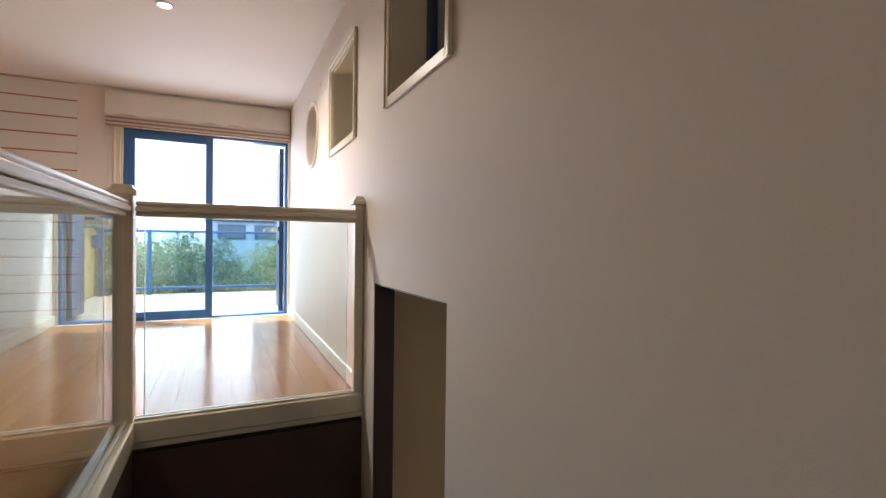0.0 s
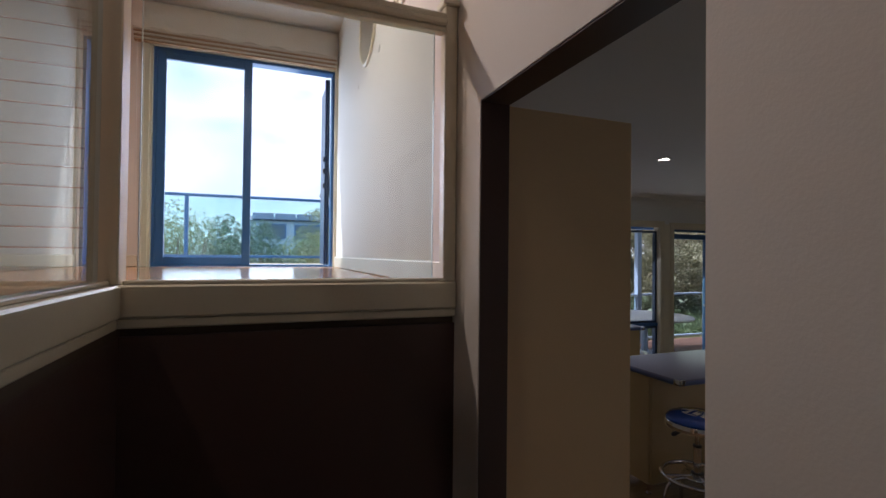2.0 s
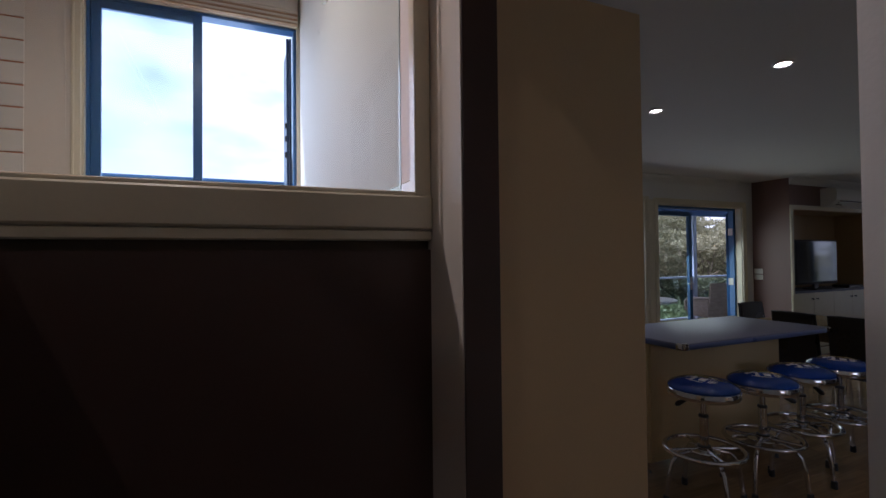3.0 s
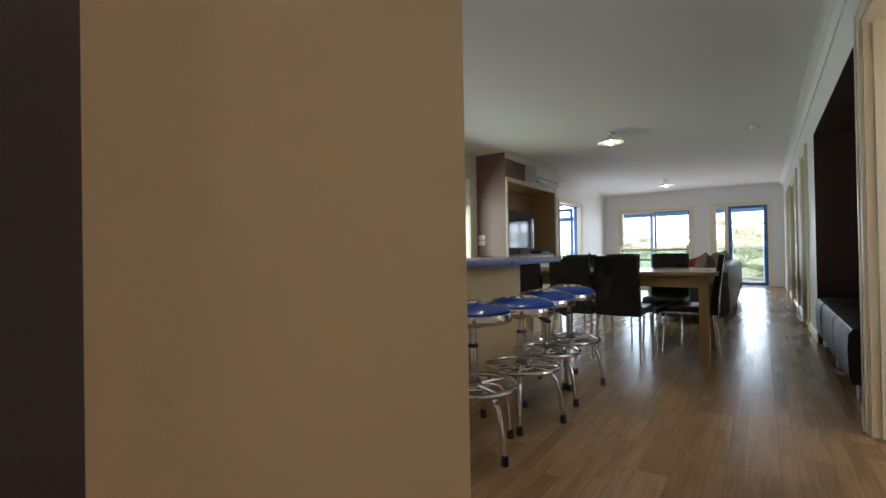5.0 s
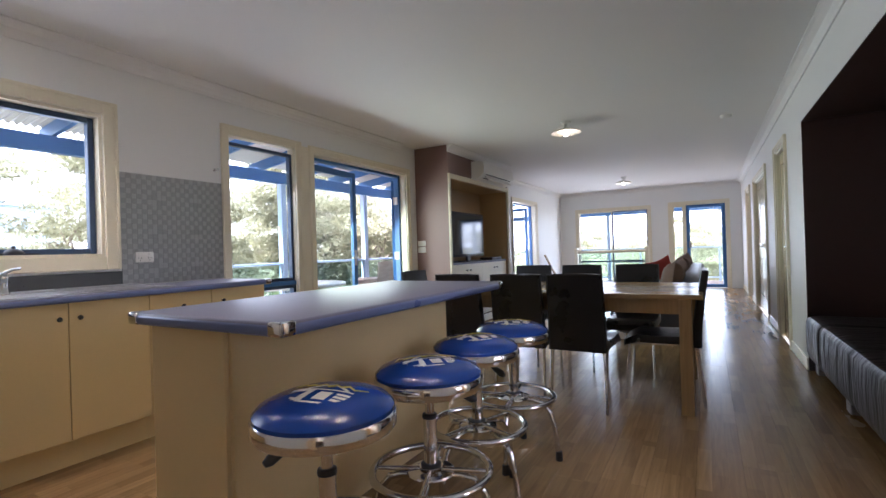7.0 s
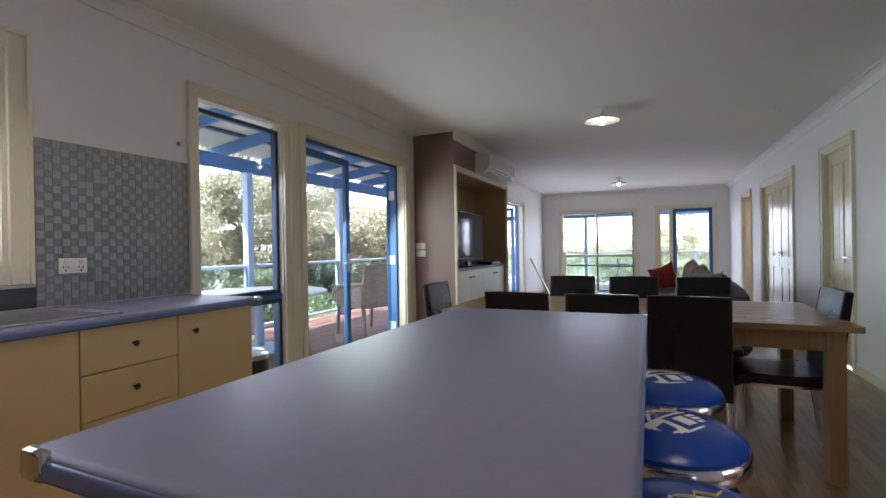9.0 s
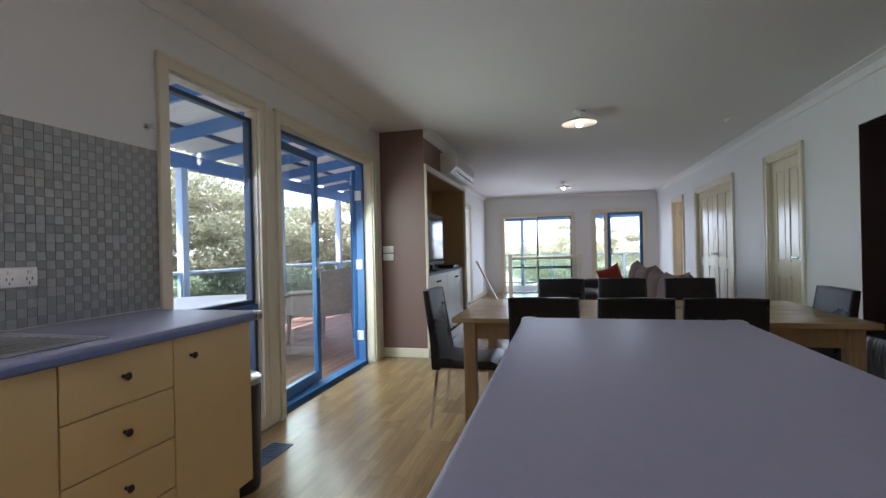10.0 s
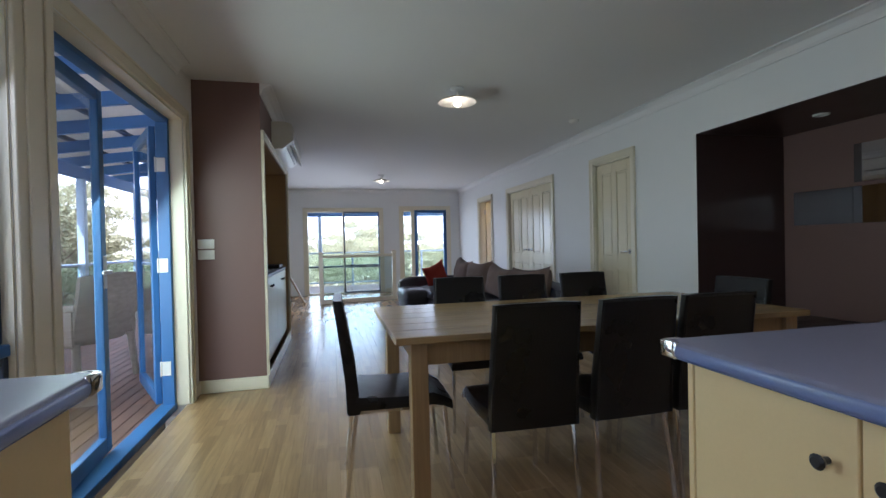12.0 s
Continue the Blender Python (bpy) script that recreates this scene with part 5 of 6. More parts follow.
bx(bm, -LX + 0.07, LX - 0.07, LY - 0.115, LY - 0.09, 0.625, 0.721)
bx(bm, -LX + 0.04, -LX + 0.065, -LY + 0.12, LY - 0.12, 0.625, 0.721)
bx(bm, LX - 0.065, LX - 0.04, -LY + 0.12, LY - 0.12, 0.625, 0.721)
part("apron", bm, M_PINELEG, tb)
for sx in (-1, 1):
    for sy in (-1, 1):
        bm = bmesh.new()
        vs = bx(bm, sx * (LX - 0.055) - 0.036, sx * (LX - 0.055) + 0.036, sy * (LY - 0.10) - 0.036, sy * (LY - 0.10) + 0.036, 0, 0.7215, 0.003)
        part("leg", bm, M_PINELEG, tb)


def dining_chair():
    """Faces +x: padded seat, tall padded back from under the seat, thin square chrome legs."""
    t = thing("dining_chair", "black leather dining chair with chrome legs at the table", "chair", group="chairs round the dining table")
    bm = bmesh.new()
    n = 9
    rows = []
    for i in range(n + 1):
        u = i / n
        z = 0.385 + u * 0.505
        back = -0.205 - 0.018 * math.sin(u * math.pi * 0.5) - 0.062 * max(0, u - 0.25) ** 1.3
        th = 0.026 - 0.010 * u
        w = 0.186 - 0.008 * u
        prof = []
        for (a, b) in ((-1, -1), (-0.5, -1.12), (0.5, -1.12), (1, -1), (1.03, 0), (1, 1), (0.5, 1.1), (-0.5, 1.1), (-1, 1), (-1.03, 0)):
            prof.append(bm.verts.new((back + b * th, a * w, z + 0.004 * (1 - a * a) * (1 if i == n else 0))))
        rows.append(prof)
    for a, b in zip(rows, rows[1:]):
        for j in range(10):
            bm.faces.new((a[j], a[(j + 1) % 10], b[(j + 1) % 10], b[j]))
    bm.faces.new(rows[0][::-1])
    bm.faces.new(rows[-1])
    back = part("backrest", bm, M_LEATHER, t, smooth=True)
    # raised seam round both faces of the back
    for face in (-1, 1):
        edge = []
        for i in range(n + 1):
            u = i / n
            edge.append((-0.205 - 0.018 * math.sin(u * math.pi * 0.5) - 0.062 * max(0, u - 0.25) ** 1.3 + face * (0.027 - 0.010 * u), 0.178 - 0.008 * u, 0.39 + u * 0.493))
        bm = bmesh.new()
        tube(bm, edge + [(x, -y, z) for x, y, z in edge[::-1]], 0.0035, 6)
        part("seam", bm, M_LEATHER, back, smooth=True)
    bm = bmesh.new()
    rows = []
    for i in range(11):
        u = i / 10
        x = -0.20 + 0.44 * u
        zt = 0.462 - 0.012 * math.sin(u * math.pi) - 0.05 * max(0, u - 0.82) / 0.18
        zb = 0.402 - 0.03 * max(0, u - 0.85) / 0.15
        w = 0.19 + 0.008 * math.sin(u * math.pi)
        rows.append([bm.verts.new((x, s * w, z)) for s, z in ((-1, zb), (1, zb), (1.015, (zb + zt) / 2), (0.97, zt), (0, zt + 0.006), (-0.97, zt), (-1.015, (zb + zt) / 2))])
    for a, b in zip(rows, rows[1:]):
        for j in range(7):
            bm.faces.new((a[j], a[(j + 1) % 7], b[(j + 1) % 7], b[j]))
    bm.faces.new(rows[0][::-1])
    bm.faces.new(rows[-1])
    part("seat", bm, M_LEATHER, t, smooth=True)
    bm = bmesh.new()
    for s in (-1, 1):
        bx(bm, -0.19, 0.215, s * 0.17 - 0.009, s * 0.17 + 0.009, 0.382, 0.402, 0.002)
    bx(bm, 0.197, 0.215, -0.16, 0.16, 0.382, 0.402, 0.002)
    part("seat_frame", bm, M_CHROME, t)
    for x0, x1 in ((-0.195, -0.245), (0.205, 0.235)):
        for s in (-1, 1):
            bm = bmesh.new()
            vs = bx(bm, x0 - 0.009, x0 + 0.009, s * 0.17 - 0.009, s * 0.17 + 0.009, 0, 0.39, 0.002)
            for v in vs:
                f = 1 - v.co.z / 0.39
                v.co.x += (x1 - x0) * f
                v.co.y += s * 0.012 * f
            part("leg", bm, M_CHROME, t, "slim chrome leg")
    return t


CHAIRS = [(5.31, 4.40, -2), (5.31, 3.96, 1), (5.31, 3.55, -1), (6.27, 4.32, 180), (6.27, 3.84, 181), (6.27, 3.36, 179), (5.62, 4.90, -91), (5.63, 3.08, 91)]
ch = dining_chair()
ch.matrix_basis = pose(CHAIRS[0][0], CHAIRS[0][1], 0, 0, 0, CHAIRS[0][2])
for x, y, a in CHAIRS[1:]:
    copy_thing(ch, pose(x, y, 0, 0, 0, a))

# ---- recess: bench and mirrors ----
bench = thing("leather_bench", "long black leather bench on chrome feet in the recess", "bench", (5.715, 1.64, 0))
bm = bmesh.new()
NXB = 60
rows = []
prof = [(-0.46, 0.11), (0.46, 0.11), (0.475, 0.16), (0.48, 0.32), (0.475, 0.41), (0.455, 0.44), (0.40, 0.452), (-0.40, 0.452), (-0.46, 0.435)]
for i in range(NXB + 1):
    x = -1.03 + 2.06 * i / NXB
    seam = math.exp(-((x + 0.3) / 0.02) ** 2) + math.exp(-((x - 0.52) / 0.02) ** 2)
    wr = 0.007 * noise.noise((x * 9, 0, 3)) + 0.004 * noise.noise((x * 23, 2, 3))
    rows.append([bm.verts.new((x, y + (wr * (1 if y > 0.45 else 0.3)) - (0.012 * seam if y > 0.45 else 0), z + (0.5 * wr - 0.01 * seam if z > 0.4 else 0))) for y, z in prof])
for a, b in zip(rows, rows[1:]):
    for j in range(len(prof)):
        bm.faces.new((a[j], a[(j + 1) % len(prof)], b[(j + 1) % len(prof)], b[j]))
bm.faces.new(rows[0][::-1])
bm.faces.new(rows[-1])
part("upholstery", bm, M_CREASED, bench, smooth=True)
for x in (-0.95, 0.0, 0.95):
    for y in (-0.38, 0.40):
        boxpart("foot", (x - 0.05, x + 0.05, y - 0.03, y + 0.03, 0, 0.11), M_STEEL, bench, bevel=0.003)
mir = thing("mirror", "upper frameless mirror strip on the brown recess wall", "mirror", (5.3, 1.16, 1.69))
boxpart("mirror_glass", (-0.9, 0.88, 0.002, 0.008, -0.15, 0.15), M_MIRROR, mir, bevel=0.001)
mir = thing("mirror", "long frameless mirror strip on the brown recess wall", "mirror", (5.6, 1.16, 1.365))
boxpart("mirror_glass", (-1.15, 1.075, 0.002, 0.008, -0.145, 0.145), M_MIRROR, mir, bevel=0.001)

# ---- chimney-like column with the television ----
colm = thing("wall_column", "mauve-brown plastered media column with open recess", "wall column", kind="structure")
CX0, CX1, CY = 7.335, 9.415, 5.72
bm = bmesh.new()
bx(bm, CX0, CX0 + 0.05, CY, YN, 0, ZC)
bx(bm, CX1 - 0.05, CX1, CY, YN, 0, ZC)
bx(bm, CX0 + 0.05, CX1 - 0.05, CY, YN, 2.03, ZC)
part("column_shell", bm, M_BROWN, colm)
bm = bmesh.new()
bx(bm, CX0 + 0.05, CX0 + 0.066, CY + 0.002, YN - 0.002, 0.0, 2.03)
bx(bm, CX1 - 0.066, CX1 - 0.05, CY + 0.002, YN - 0.002, 0.0, 2.03)
bx(bm, CX0 + 0.066, CX1 - 0.066, CY + 0.002, YN - 0.002, 2.014, 2.03)
bx(bm, CX0 + 0.066, CX1 - 0.066, YN - 0.02, YN - 0.002, 0.0, 2.014)
part("recess_lining", bm, M_TAN, colm, "tan lining of the recess")
architrave(colm, 'x', CX0 + 0.062, CX1 - 0.062, 0.1, 2.02, CY, -1, 0.06, 0.016)
bm = bmesh.new()
bx(bm, CX0 - 0.016, CX0, CY - 0.016, YN, 0, 0.1, 0.004)
bx(bm, CX0, CX1 + 0.0, CY - 0.016, CY, 0, 0.1, 0.004)
part("skirting", bm, M_CREAM, colm)
media = thing("media_cabinet", "low cream media cabinet in the column recess", "cabinet", (8.375, 5.97, 0))
boxpart("body", (-0.955, 0.955, -0.21, 0.22, 0.10, 0.865), M_CREAM, media)
boxpart("top", (-0.96, 0.96, -0.235, 0.225, 0.866, 0.895), M_BENCH, media, "grey laminate top", bevel=0.004)
for i in range(4):
    a = -0.953 + i * 0.477
    d = boxpart("door", (a, a + 0.473, -0.228, -0.211, 0.14, 0.86), M_CREAM, media, bevel=0.002)
    knob(d, a + (0.42 if i % 2 == 0 else 0.05), -0.228, 0.78)
tv = thing("television", "flat black television on the media cabinet", "television", (8.24, 5.88, 0.896))
boxpart("tv_body", (-0.52, 0.52, 0.0, 0.05, 0.07, 0.72), M_BLACK, tv, bevel=0.008, seg=2)
boxpart("screen", (-0.495, 0.495, -0.004, -0.0005, 0.11, 0.695), M_SCREEN, tv)
bm = bmesh.new()
bx(bm, -0.2, 0.2, -0.09, 0.10, 0, 0.012, 0.004)
bx(bm, -0.05, 0.05, 0.01, 0.04, 0.012, 0.075)
part("tv_stand", bm, M_BLACK, tv)
player = thing("media_player", "thin black disc player beside the television", "disc player", (9.0, 5.87, 0.896))
boxpart("player_case", (-0.19, 0.19, -0.11, 0.11, 0.006, 0.04), M_BLACK, player, bevel=0.003)
boxpart("player_feet", (-0.17, 0.17, -0.09, 0.09, 0.0, 0.006), M_RUBBER, player)
ac = thing("air_conditioner", "white wall-mounted split air conditioner, flap open", "air conditioner", (8.62, CY, 2.20))
bm = bmesh.new()
prof = [(-0.001, 0.13), (-0.12, 0.135), (-0.185, 0.115), (-0.205, 0.06), (-0.20, -0.04), (-0.15, -0.085), (-0.10, -0.125), (-0.001, -0.13)]
rows = [[bm.verts.new((x, y, z)) for y, z in prof] for x in (-0.57, -0.56, 0.56, 0.57)]
for a, b in zip(rows, rows[1:]):
    for j in range(len(prof)):
        bm.faces.new((a[j], a[(j + 1) % len(prof)], b[(j + 1) % len(prof)], b[j]))
bm.faces.new(rows[0])
bm.faces.new(rows[-1][::-1])
part("ac_case", bm, M_WHITE, ac, smooth=True)
bm = bmesh.new()
bx(bm, -0.45, 0.45, -0.05, 0.05, -0.004, 0.004, 0.002, m=pose(0, -0.19, -0.10, 50, 0, 0))
part("flap", bm, M_WHITE, ac, "open air flap")
for y, z in ((-0.186, -0.056), (-0.164, -0.076), (-0.134, -0.101)):
    bm = bmesh.new()
    bx(bm, -0.46, 0.46, -0.006, 0.006, -0.0015, 0.0025, m=pose(0, y, z, 140, 0, 0))
    part("louvre_slot", bm, M_BLACK, ac, "dark air slot")
sw = thing("light_switch", "pair of white switch plates on the brown column", "switch", (CX0, 6.142, 1.127))
for dz in (-0.042, 0.042):
    pl = boxpart("plate", (-0.011, 0, -0.06, 0.06, dz - 0.037, dz + 0.037), M_WHITE, sw, bevel=0.004, seg=2)
    for dy in (-0.025, 0.025):
        boxpart("rocker", (-0.015, -0.0108, dy - 0.01, dy + 0.01, dz - 0.016, dz + 0.016), M_WHITE, pl, bevel=0.002)


# ---- sofa ----
def cushion(name, dims, m, parent, puff=0.03, rot=None):
    """A stuffed block: bulged faces and soft edges."""
    bm = bmesh.new()
    x0, x1, y0, y1, z0, z1 = dims
    bx(bm, -1, 1, -1, 1, -1, 1)
    bmesh.ops.subdivide_edges(bm, edges=bm.edges, cuts=5, use_grid_fill=True)
    hx, hy, hz = (x1 - x0) / 2, (y1 - y0) / 2, (z1 - z0) / 2
    for v in bm.verts:
        c = v.co.copy()
        k = 1.0 / max(1.0, (abs(c.x) ** 6 + abs(c.y) ** 6 + abs(c.z) ** 6) ** (1 / 6))
        d = Vector((c.x * k * hx, c.y * k * hy, c.z * k * hz))
        bulge = puff * ((1 - c.x * c.x) + (1 - c.y * c.y) + (1 - c.z * c.z)) / 2
        d += c.normalized() * bulge * 0.6
        d += Vector((noise.noise(d * 5), noise.noise(d * 5 + Vector((7, 0, 0))), noise.noise(d * 5 + Vector((0, 9, 0))))) * 0.012
        v.co = d
    bmesh.ops.transform(bm, matrix=Matrix.Translation(((x0 + x1) / 2, (y0 + y1) / 2, (z0 + z1) / 2)) @ (rot or Matrix.Identity(4)), verts=bm.verts)
    return part(name, bm, m, parent, smooth=True)


def pillow(name, w, h, depth, m, parent, rot, seed):
    """A stuffed cover standing on its lower edge: full in the middle, thin seams, drawn-out corners and soft creases."""
    bm = bmesh.new()
    n = 14
    for s in (-1, 1):
        grid = []
        for i in range(n + 1):
            row = []
            for j in range(n + 1):
                u, v = 2 * i / n - 1, 2 * j / n - 1
                full = max(0.0, (1 - u ** 4) * (1 - v ** 4)) ** 0.5
                x = u * w / 2 * (1 - 0.07 * (1 - v * v))
                z = h / 2 + v * h / 2 * (1 - 0.10 * (1 - u * u)) - 0.02 * (1 - u * u) * (v > 0)
                y = s * depth * full
                y += full * 0.012 * noise.noise((x * 9 + seed, z * 14, s))
                row.append(bm.verts.new((x, y, z)))
            grid.append(row)
        for i in range(n):
            for j in range(n):
                bm.faces.new((grid[i][j], grid[i + 1][j], grid[i + 1][j + 1], grid[i][j + 1]))
    bmesh.ops.remove_doubles(bm, verts=bm.verts, dist=1e-4)
    bmesh.ops.transform(bm, matrix=rot, verts=bm.verts)
    return part(name, bm, m, parent, smooth=True)


sofa = thing("sofa", "large corner sofa of dark leather with brown cushions", "sofa", (0, -0.08, 0))
cushion("base", (7.55, 11.5, 2.95, 3.85, 0.08, 0.30), M_SOFAB, sofa, 0.01)
cushion("backrest", (7.55, 11.5, 2.93, 3.14, 0.25, 0.72), M_SOFAB, sofa, 0.02)
cushion("armrest", (11.3, 11.55, 2.95, 4.15, 0.08, 0.56), M_SOFAB, sofa, 0.02)
cushion("armrest", (7.5, 7.72, 2.95, 3.85, 0.08, 0.56), M_SOFAB, sofa, 0.02)
cushion("chaise", (10.35, 11.3, 3.8, 4.2, 0.08, 0.42), M_SOFAB, sofa, 0.02)
for i in range(3):
    cushion("seat_cushion", (7.73 + i * 1.19, 8.91 + i * 1.19, 3.12, 3.86, 0.29, 0.43), M_SOFAB, sofa, 0.03)
for foot in ((7.65, 3.05), (7.65, 3.75), (11.4, 3.05), (11.4, 4.05)):
    boxpart("foot", (foot[0] - 0.03, foot[0] + 0.03, foot[1] - 0.03, foot[1] + 0.03, 0, 0.1), M_STEEL, sofa)
for i, (x, h) in enumerate(((7.98, 0.86), (8.82, 0.84), (9.66, 0.87), (10.5, 0.88))):
    cu = thing("sofa_cushion", "plump brown suede back cushion on the sofa", "cushion", (x, 3.19, 0.43), 0, "brown sofa cushions")
    pillow("cushion_cover", 0.86, h - 0.42, 0.12, M_SOFA, cu, pose(0, 0, 0, 10, 3 * (-1) ** i, 3 * (-1) ** i), i)
cu = thing("scatter_cushion", "small red scatter cushion on the sofa", "cushion", (10.95, 3.45, 0.42))
pillow("cushion_cover", 0.42, 0.40, 0.07, M_RED, cu, pose(0, 0, 0.01, 0, 20, 110), 9)

# balustrade at the far end and a timber length leaning by it
for x, y in ((12.75, 5.40), (13.0, 3.94)):
    newel("pale painted square post of the far balustrade", x, y, 0.0, 1.03, 0.075)
far_rail = thing("balustrade", "pale timber and glass balustrade before the end window", "railing")
bm = bmesh.new()
cyl(bm, (12.76, 5.37, 0.925), (12.99, 3.97, 0.925), 0.028, seg=12)
part("handrail", bm, M_CREAM, far_rail, smooth=True)
bm = bmesh.new()
bx(bm, -0.7, 0.7, -0.004, 0.004, 0.08, 0.9, m=pose(12.875, 4.67, 0, 0, 0, 99.3))
g = part("glass_panel", bm, M_BALGLASS, far_rail)
g.visible_shadow = False
bm = bmesh.new()
bx(bm, -0.71, 0.71, -0.03, 0.03, 0.0, 0.08, 0.004, m=pose(12.875, 4.67, 0, 0, 0, 99.3))
part("bottom_rail", bm, M_CREAM, far_rail)
plank = thing("timber_plank", "pale timber length leaning against the window wall", "timber plank", (12.85, 5.72, 0))
bm = bmesh.new()
bx(bm, -0.045, 0.045, -0.015, 0.015, 0, 0.98, 0.003, m=pose(0, 0, 0.006, -27, 0, 0))
part("plank_body", bm, M_PINELEG, plank)

# ---- outside: decks, pergola, trees ----
deck = thing("deck", "red-brown timber deck under the blue pergola", "deck", kind="structure")
boxpart("deck_joists", (1.3, 17.6, YN + 0.17, 9.1, -0.35, -0.075), M_FLOORBASE, deck)
boxpart("deck_joists", (X1 + 0.15, 17.6, 0.5, YN + 0.17, -0.35, -0.075), M_FLOORBASE, deck)
mezz_deck = thing("deck", "pale weathered timber deck outside the sliding door", "deck", kind="structure")
boxpart("deck_joists", (-3.2, 1.28, YM + 0.18, 9.1, ZM - 0.35, ZM - 0.045), M_FLOORBASE, mezz_deck)


def deck_railing(name, label, p, q, z0, post_mat, glass, posts, top=1.0):
    t = thing(name, label, "railing")
    p, q = Vector((*p, z0)), Vector((*q, z0))
    along = (q - p).normalized()
    L = (q - p).length
    m = Matrix.Translation(p) @ Matrix.Rotation(math.atan2(along.y, along.x), 4, 'Z')
    bm = bmesh.new()
    bx(bm, 0, L, -0.03, 0.03, top - 0.04, top, 0.006, m=m)
    part("handrail", bm, post_mat, t)
    bm = bmesh.new()
    bx(bm, 0, L, -0.02, 0.02, 0.08, 0.12, 0.004, m=m)
    part("bottom_rail", bm, post_mat, t)
    for u in posts:
        bm = bmesh.new()
        bx(bm, u - 0.025, u + 0.025, -0.025, 0.025, 0, top - 0.041, 0.004, m=m)
        part("post", bm, post_mat, t)
    us = [0] + list(posts) + [L]
    for a, b in zip(us, us[1:]):
        if b - a > 0.2:
            bm = bmesh.new()
            bx(bm, a + 0.03, b - 0.03, -0.004, 0.004, 0.125, top - 0.045, m=m)
            g = part("glass_panel", bm, glass, t)
            g.visible_shadow = False
    return t


deck_railing("deck_railing", "pale blue deck railing with tinted glass panels", (1.35, 8.95), (17.5, 8.95), -0.05, M_POST, M_TEAL, [0.05, 1.9, 3.95, 6.05, 8.15, 10.25, 12.3, 14.3, 16.1])
deck_railing("deck_railing", "pale blue deck railing at the end deck", (17.5, 0.5), (17.5, 8.9), -0.05, M_POST, M_BALGLASS, [0.05, 2.0, 4.1, 6.2, 8.3])
deck_railing("deck_railing", "blue-grey metal railing with glass on the upper deck", (-3.2, 9.0), (1.27, 9.0), ZM - 0.02, M_BLUE, M_TEAL, [0.05, 1.25, 2.49, 4.4])
screen = thing("side_screen", "yellow clad end screen of the upper deck", "screen wall")
boxpart("screen_panel", (1.29, 1.36, 7.4, 9.05, ZM - 0.4, ZM + 0.98), M_EAVE, screen)

perg = thing("pergola", "blue painted timber pergola over the deck", "pergola", kind="structure")
boxpart("beam", (1.2, 17.7, 8.9, 9.0, 2.26, 2.44), M_RAFTER, perg, bevel=0.004)
boxpart("beam", (17.45, 17.55, 0.4, 8.89, 2.0, 2.14), M_RAFTER, perg, bevel=0.004)
for x in (3.3, 5.35, 7.45, 9.58, 11.7, 13.8, 17.45):
    boxpart("post", (x - 0.05, x + 0.05, 8.9, 9.0, -0.06, 2.26), M_POST, perg, bevel=0.004)
for y in (1.5, 5.52):
    boxpart("post", (17.45, 17.55, y - 0.05, y + 0.05, -0.06, 2.0), M_POST, perg, bevel=0.004)
SL = (2.78 - 2.44) / (9.0 - 6.42)
raf_bm = bmesh.new()
bx(raf_bm, -0.024, 0.024, 0, 2.9, 0, 0.15)
for v in raf_bm.verts:
    v.co.z += 2.80 - SL * v.co.y
raf = part("rafter", raf_bm, M_RAFTER, perg)
raf.location = (1.6, 6.4, 0)
for i in range(1, 18):
    o = raf.copy()
    scene.collection.objects.link(o)
    o.location = (1.6 + 0.92 * i, 6.4, 0)
for y in (6.55, 7.25, 7.95, 8.65):
    z = 2.95 - SL * (y - 6.4)
    boxpart("batten", (1.2, 17.7, y - 0.035, y + 0.035, z, z + 0.04), M_NAVY, perg)
# corrugated milky sheet
bm = bmesh.new()
prev = None
N = 1744
for i in range(N + 1):
    x = 1.15 + 16.6 * i / N
    dz = 0.015 * math.sin(2 * math.pi * x / 0.076)
    cur = [bm.verts.new((x, y, 2.998 - SL * (y - 6.4) + dz)) for y in (6.38, 9.35)]
    if prev:
        bm.faces.new((prev[0], cur[0], cur[1], prev[1]))
    prev = cur
part("roof_sheet", bm, M_ROOFSHEET, perg, "milky corrugated plastic roofing", smooth=True)
bm = bmesh.new()
prev = None
for i in range(641):
    y = 0.3 + 6.1 * i / 640
    dz = 0.015 * math.sin(2 * math.pi * y / 0.076)
    cur = [bm.verts.new((x, y, z + dz)) for x, z in ((X1 + 0.13, 2.95), (17.9, 2.27))]
    if prev:
        bm.faces.new((prev[0], cur[0], cur[1], prev[1]))
    prev = cur
part("roof_sheet", bm, M_ROOFSHEET, perg, smooth=True)
for i in range(7):
    y = 0.6 + 0.92 * i
    bm = bmesh.new()
    bx(bm, X1 + 0.16, 17.8, y - 0.024, y + 0.024, 0, 0.13)
    for v in bm.verts:
        v.co.z += 2.75 - (v.co.x - X1) * 0.2
    part("rafter", bm, M_RAFTER, perg)


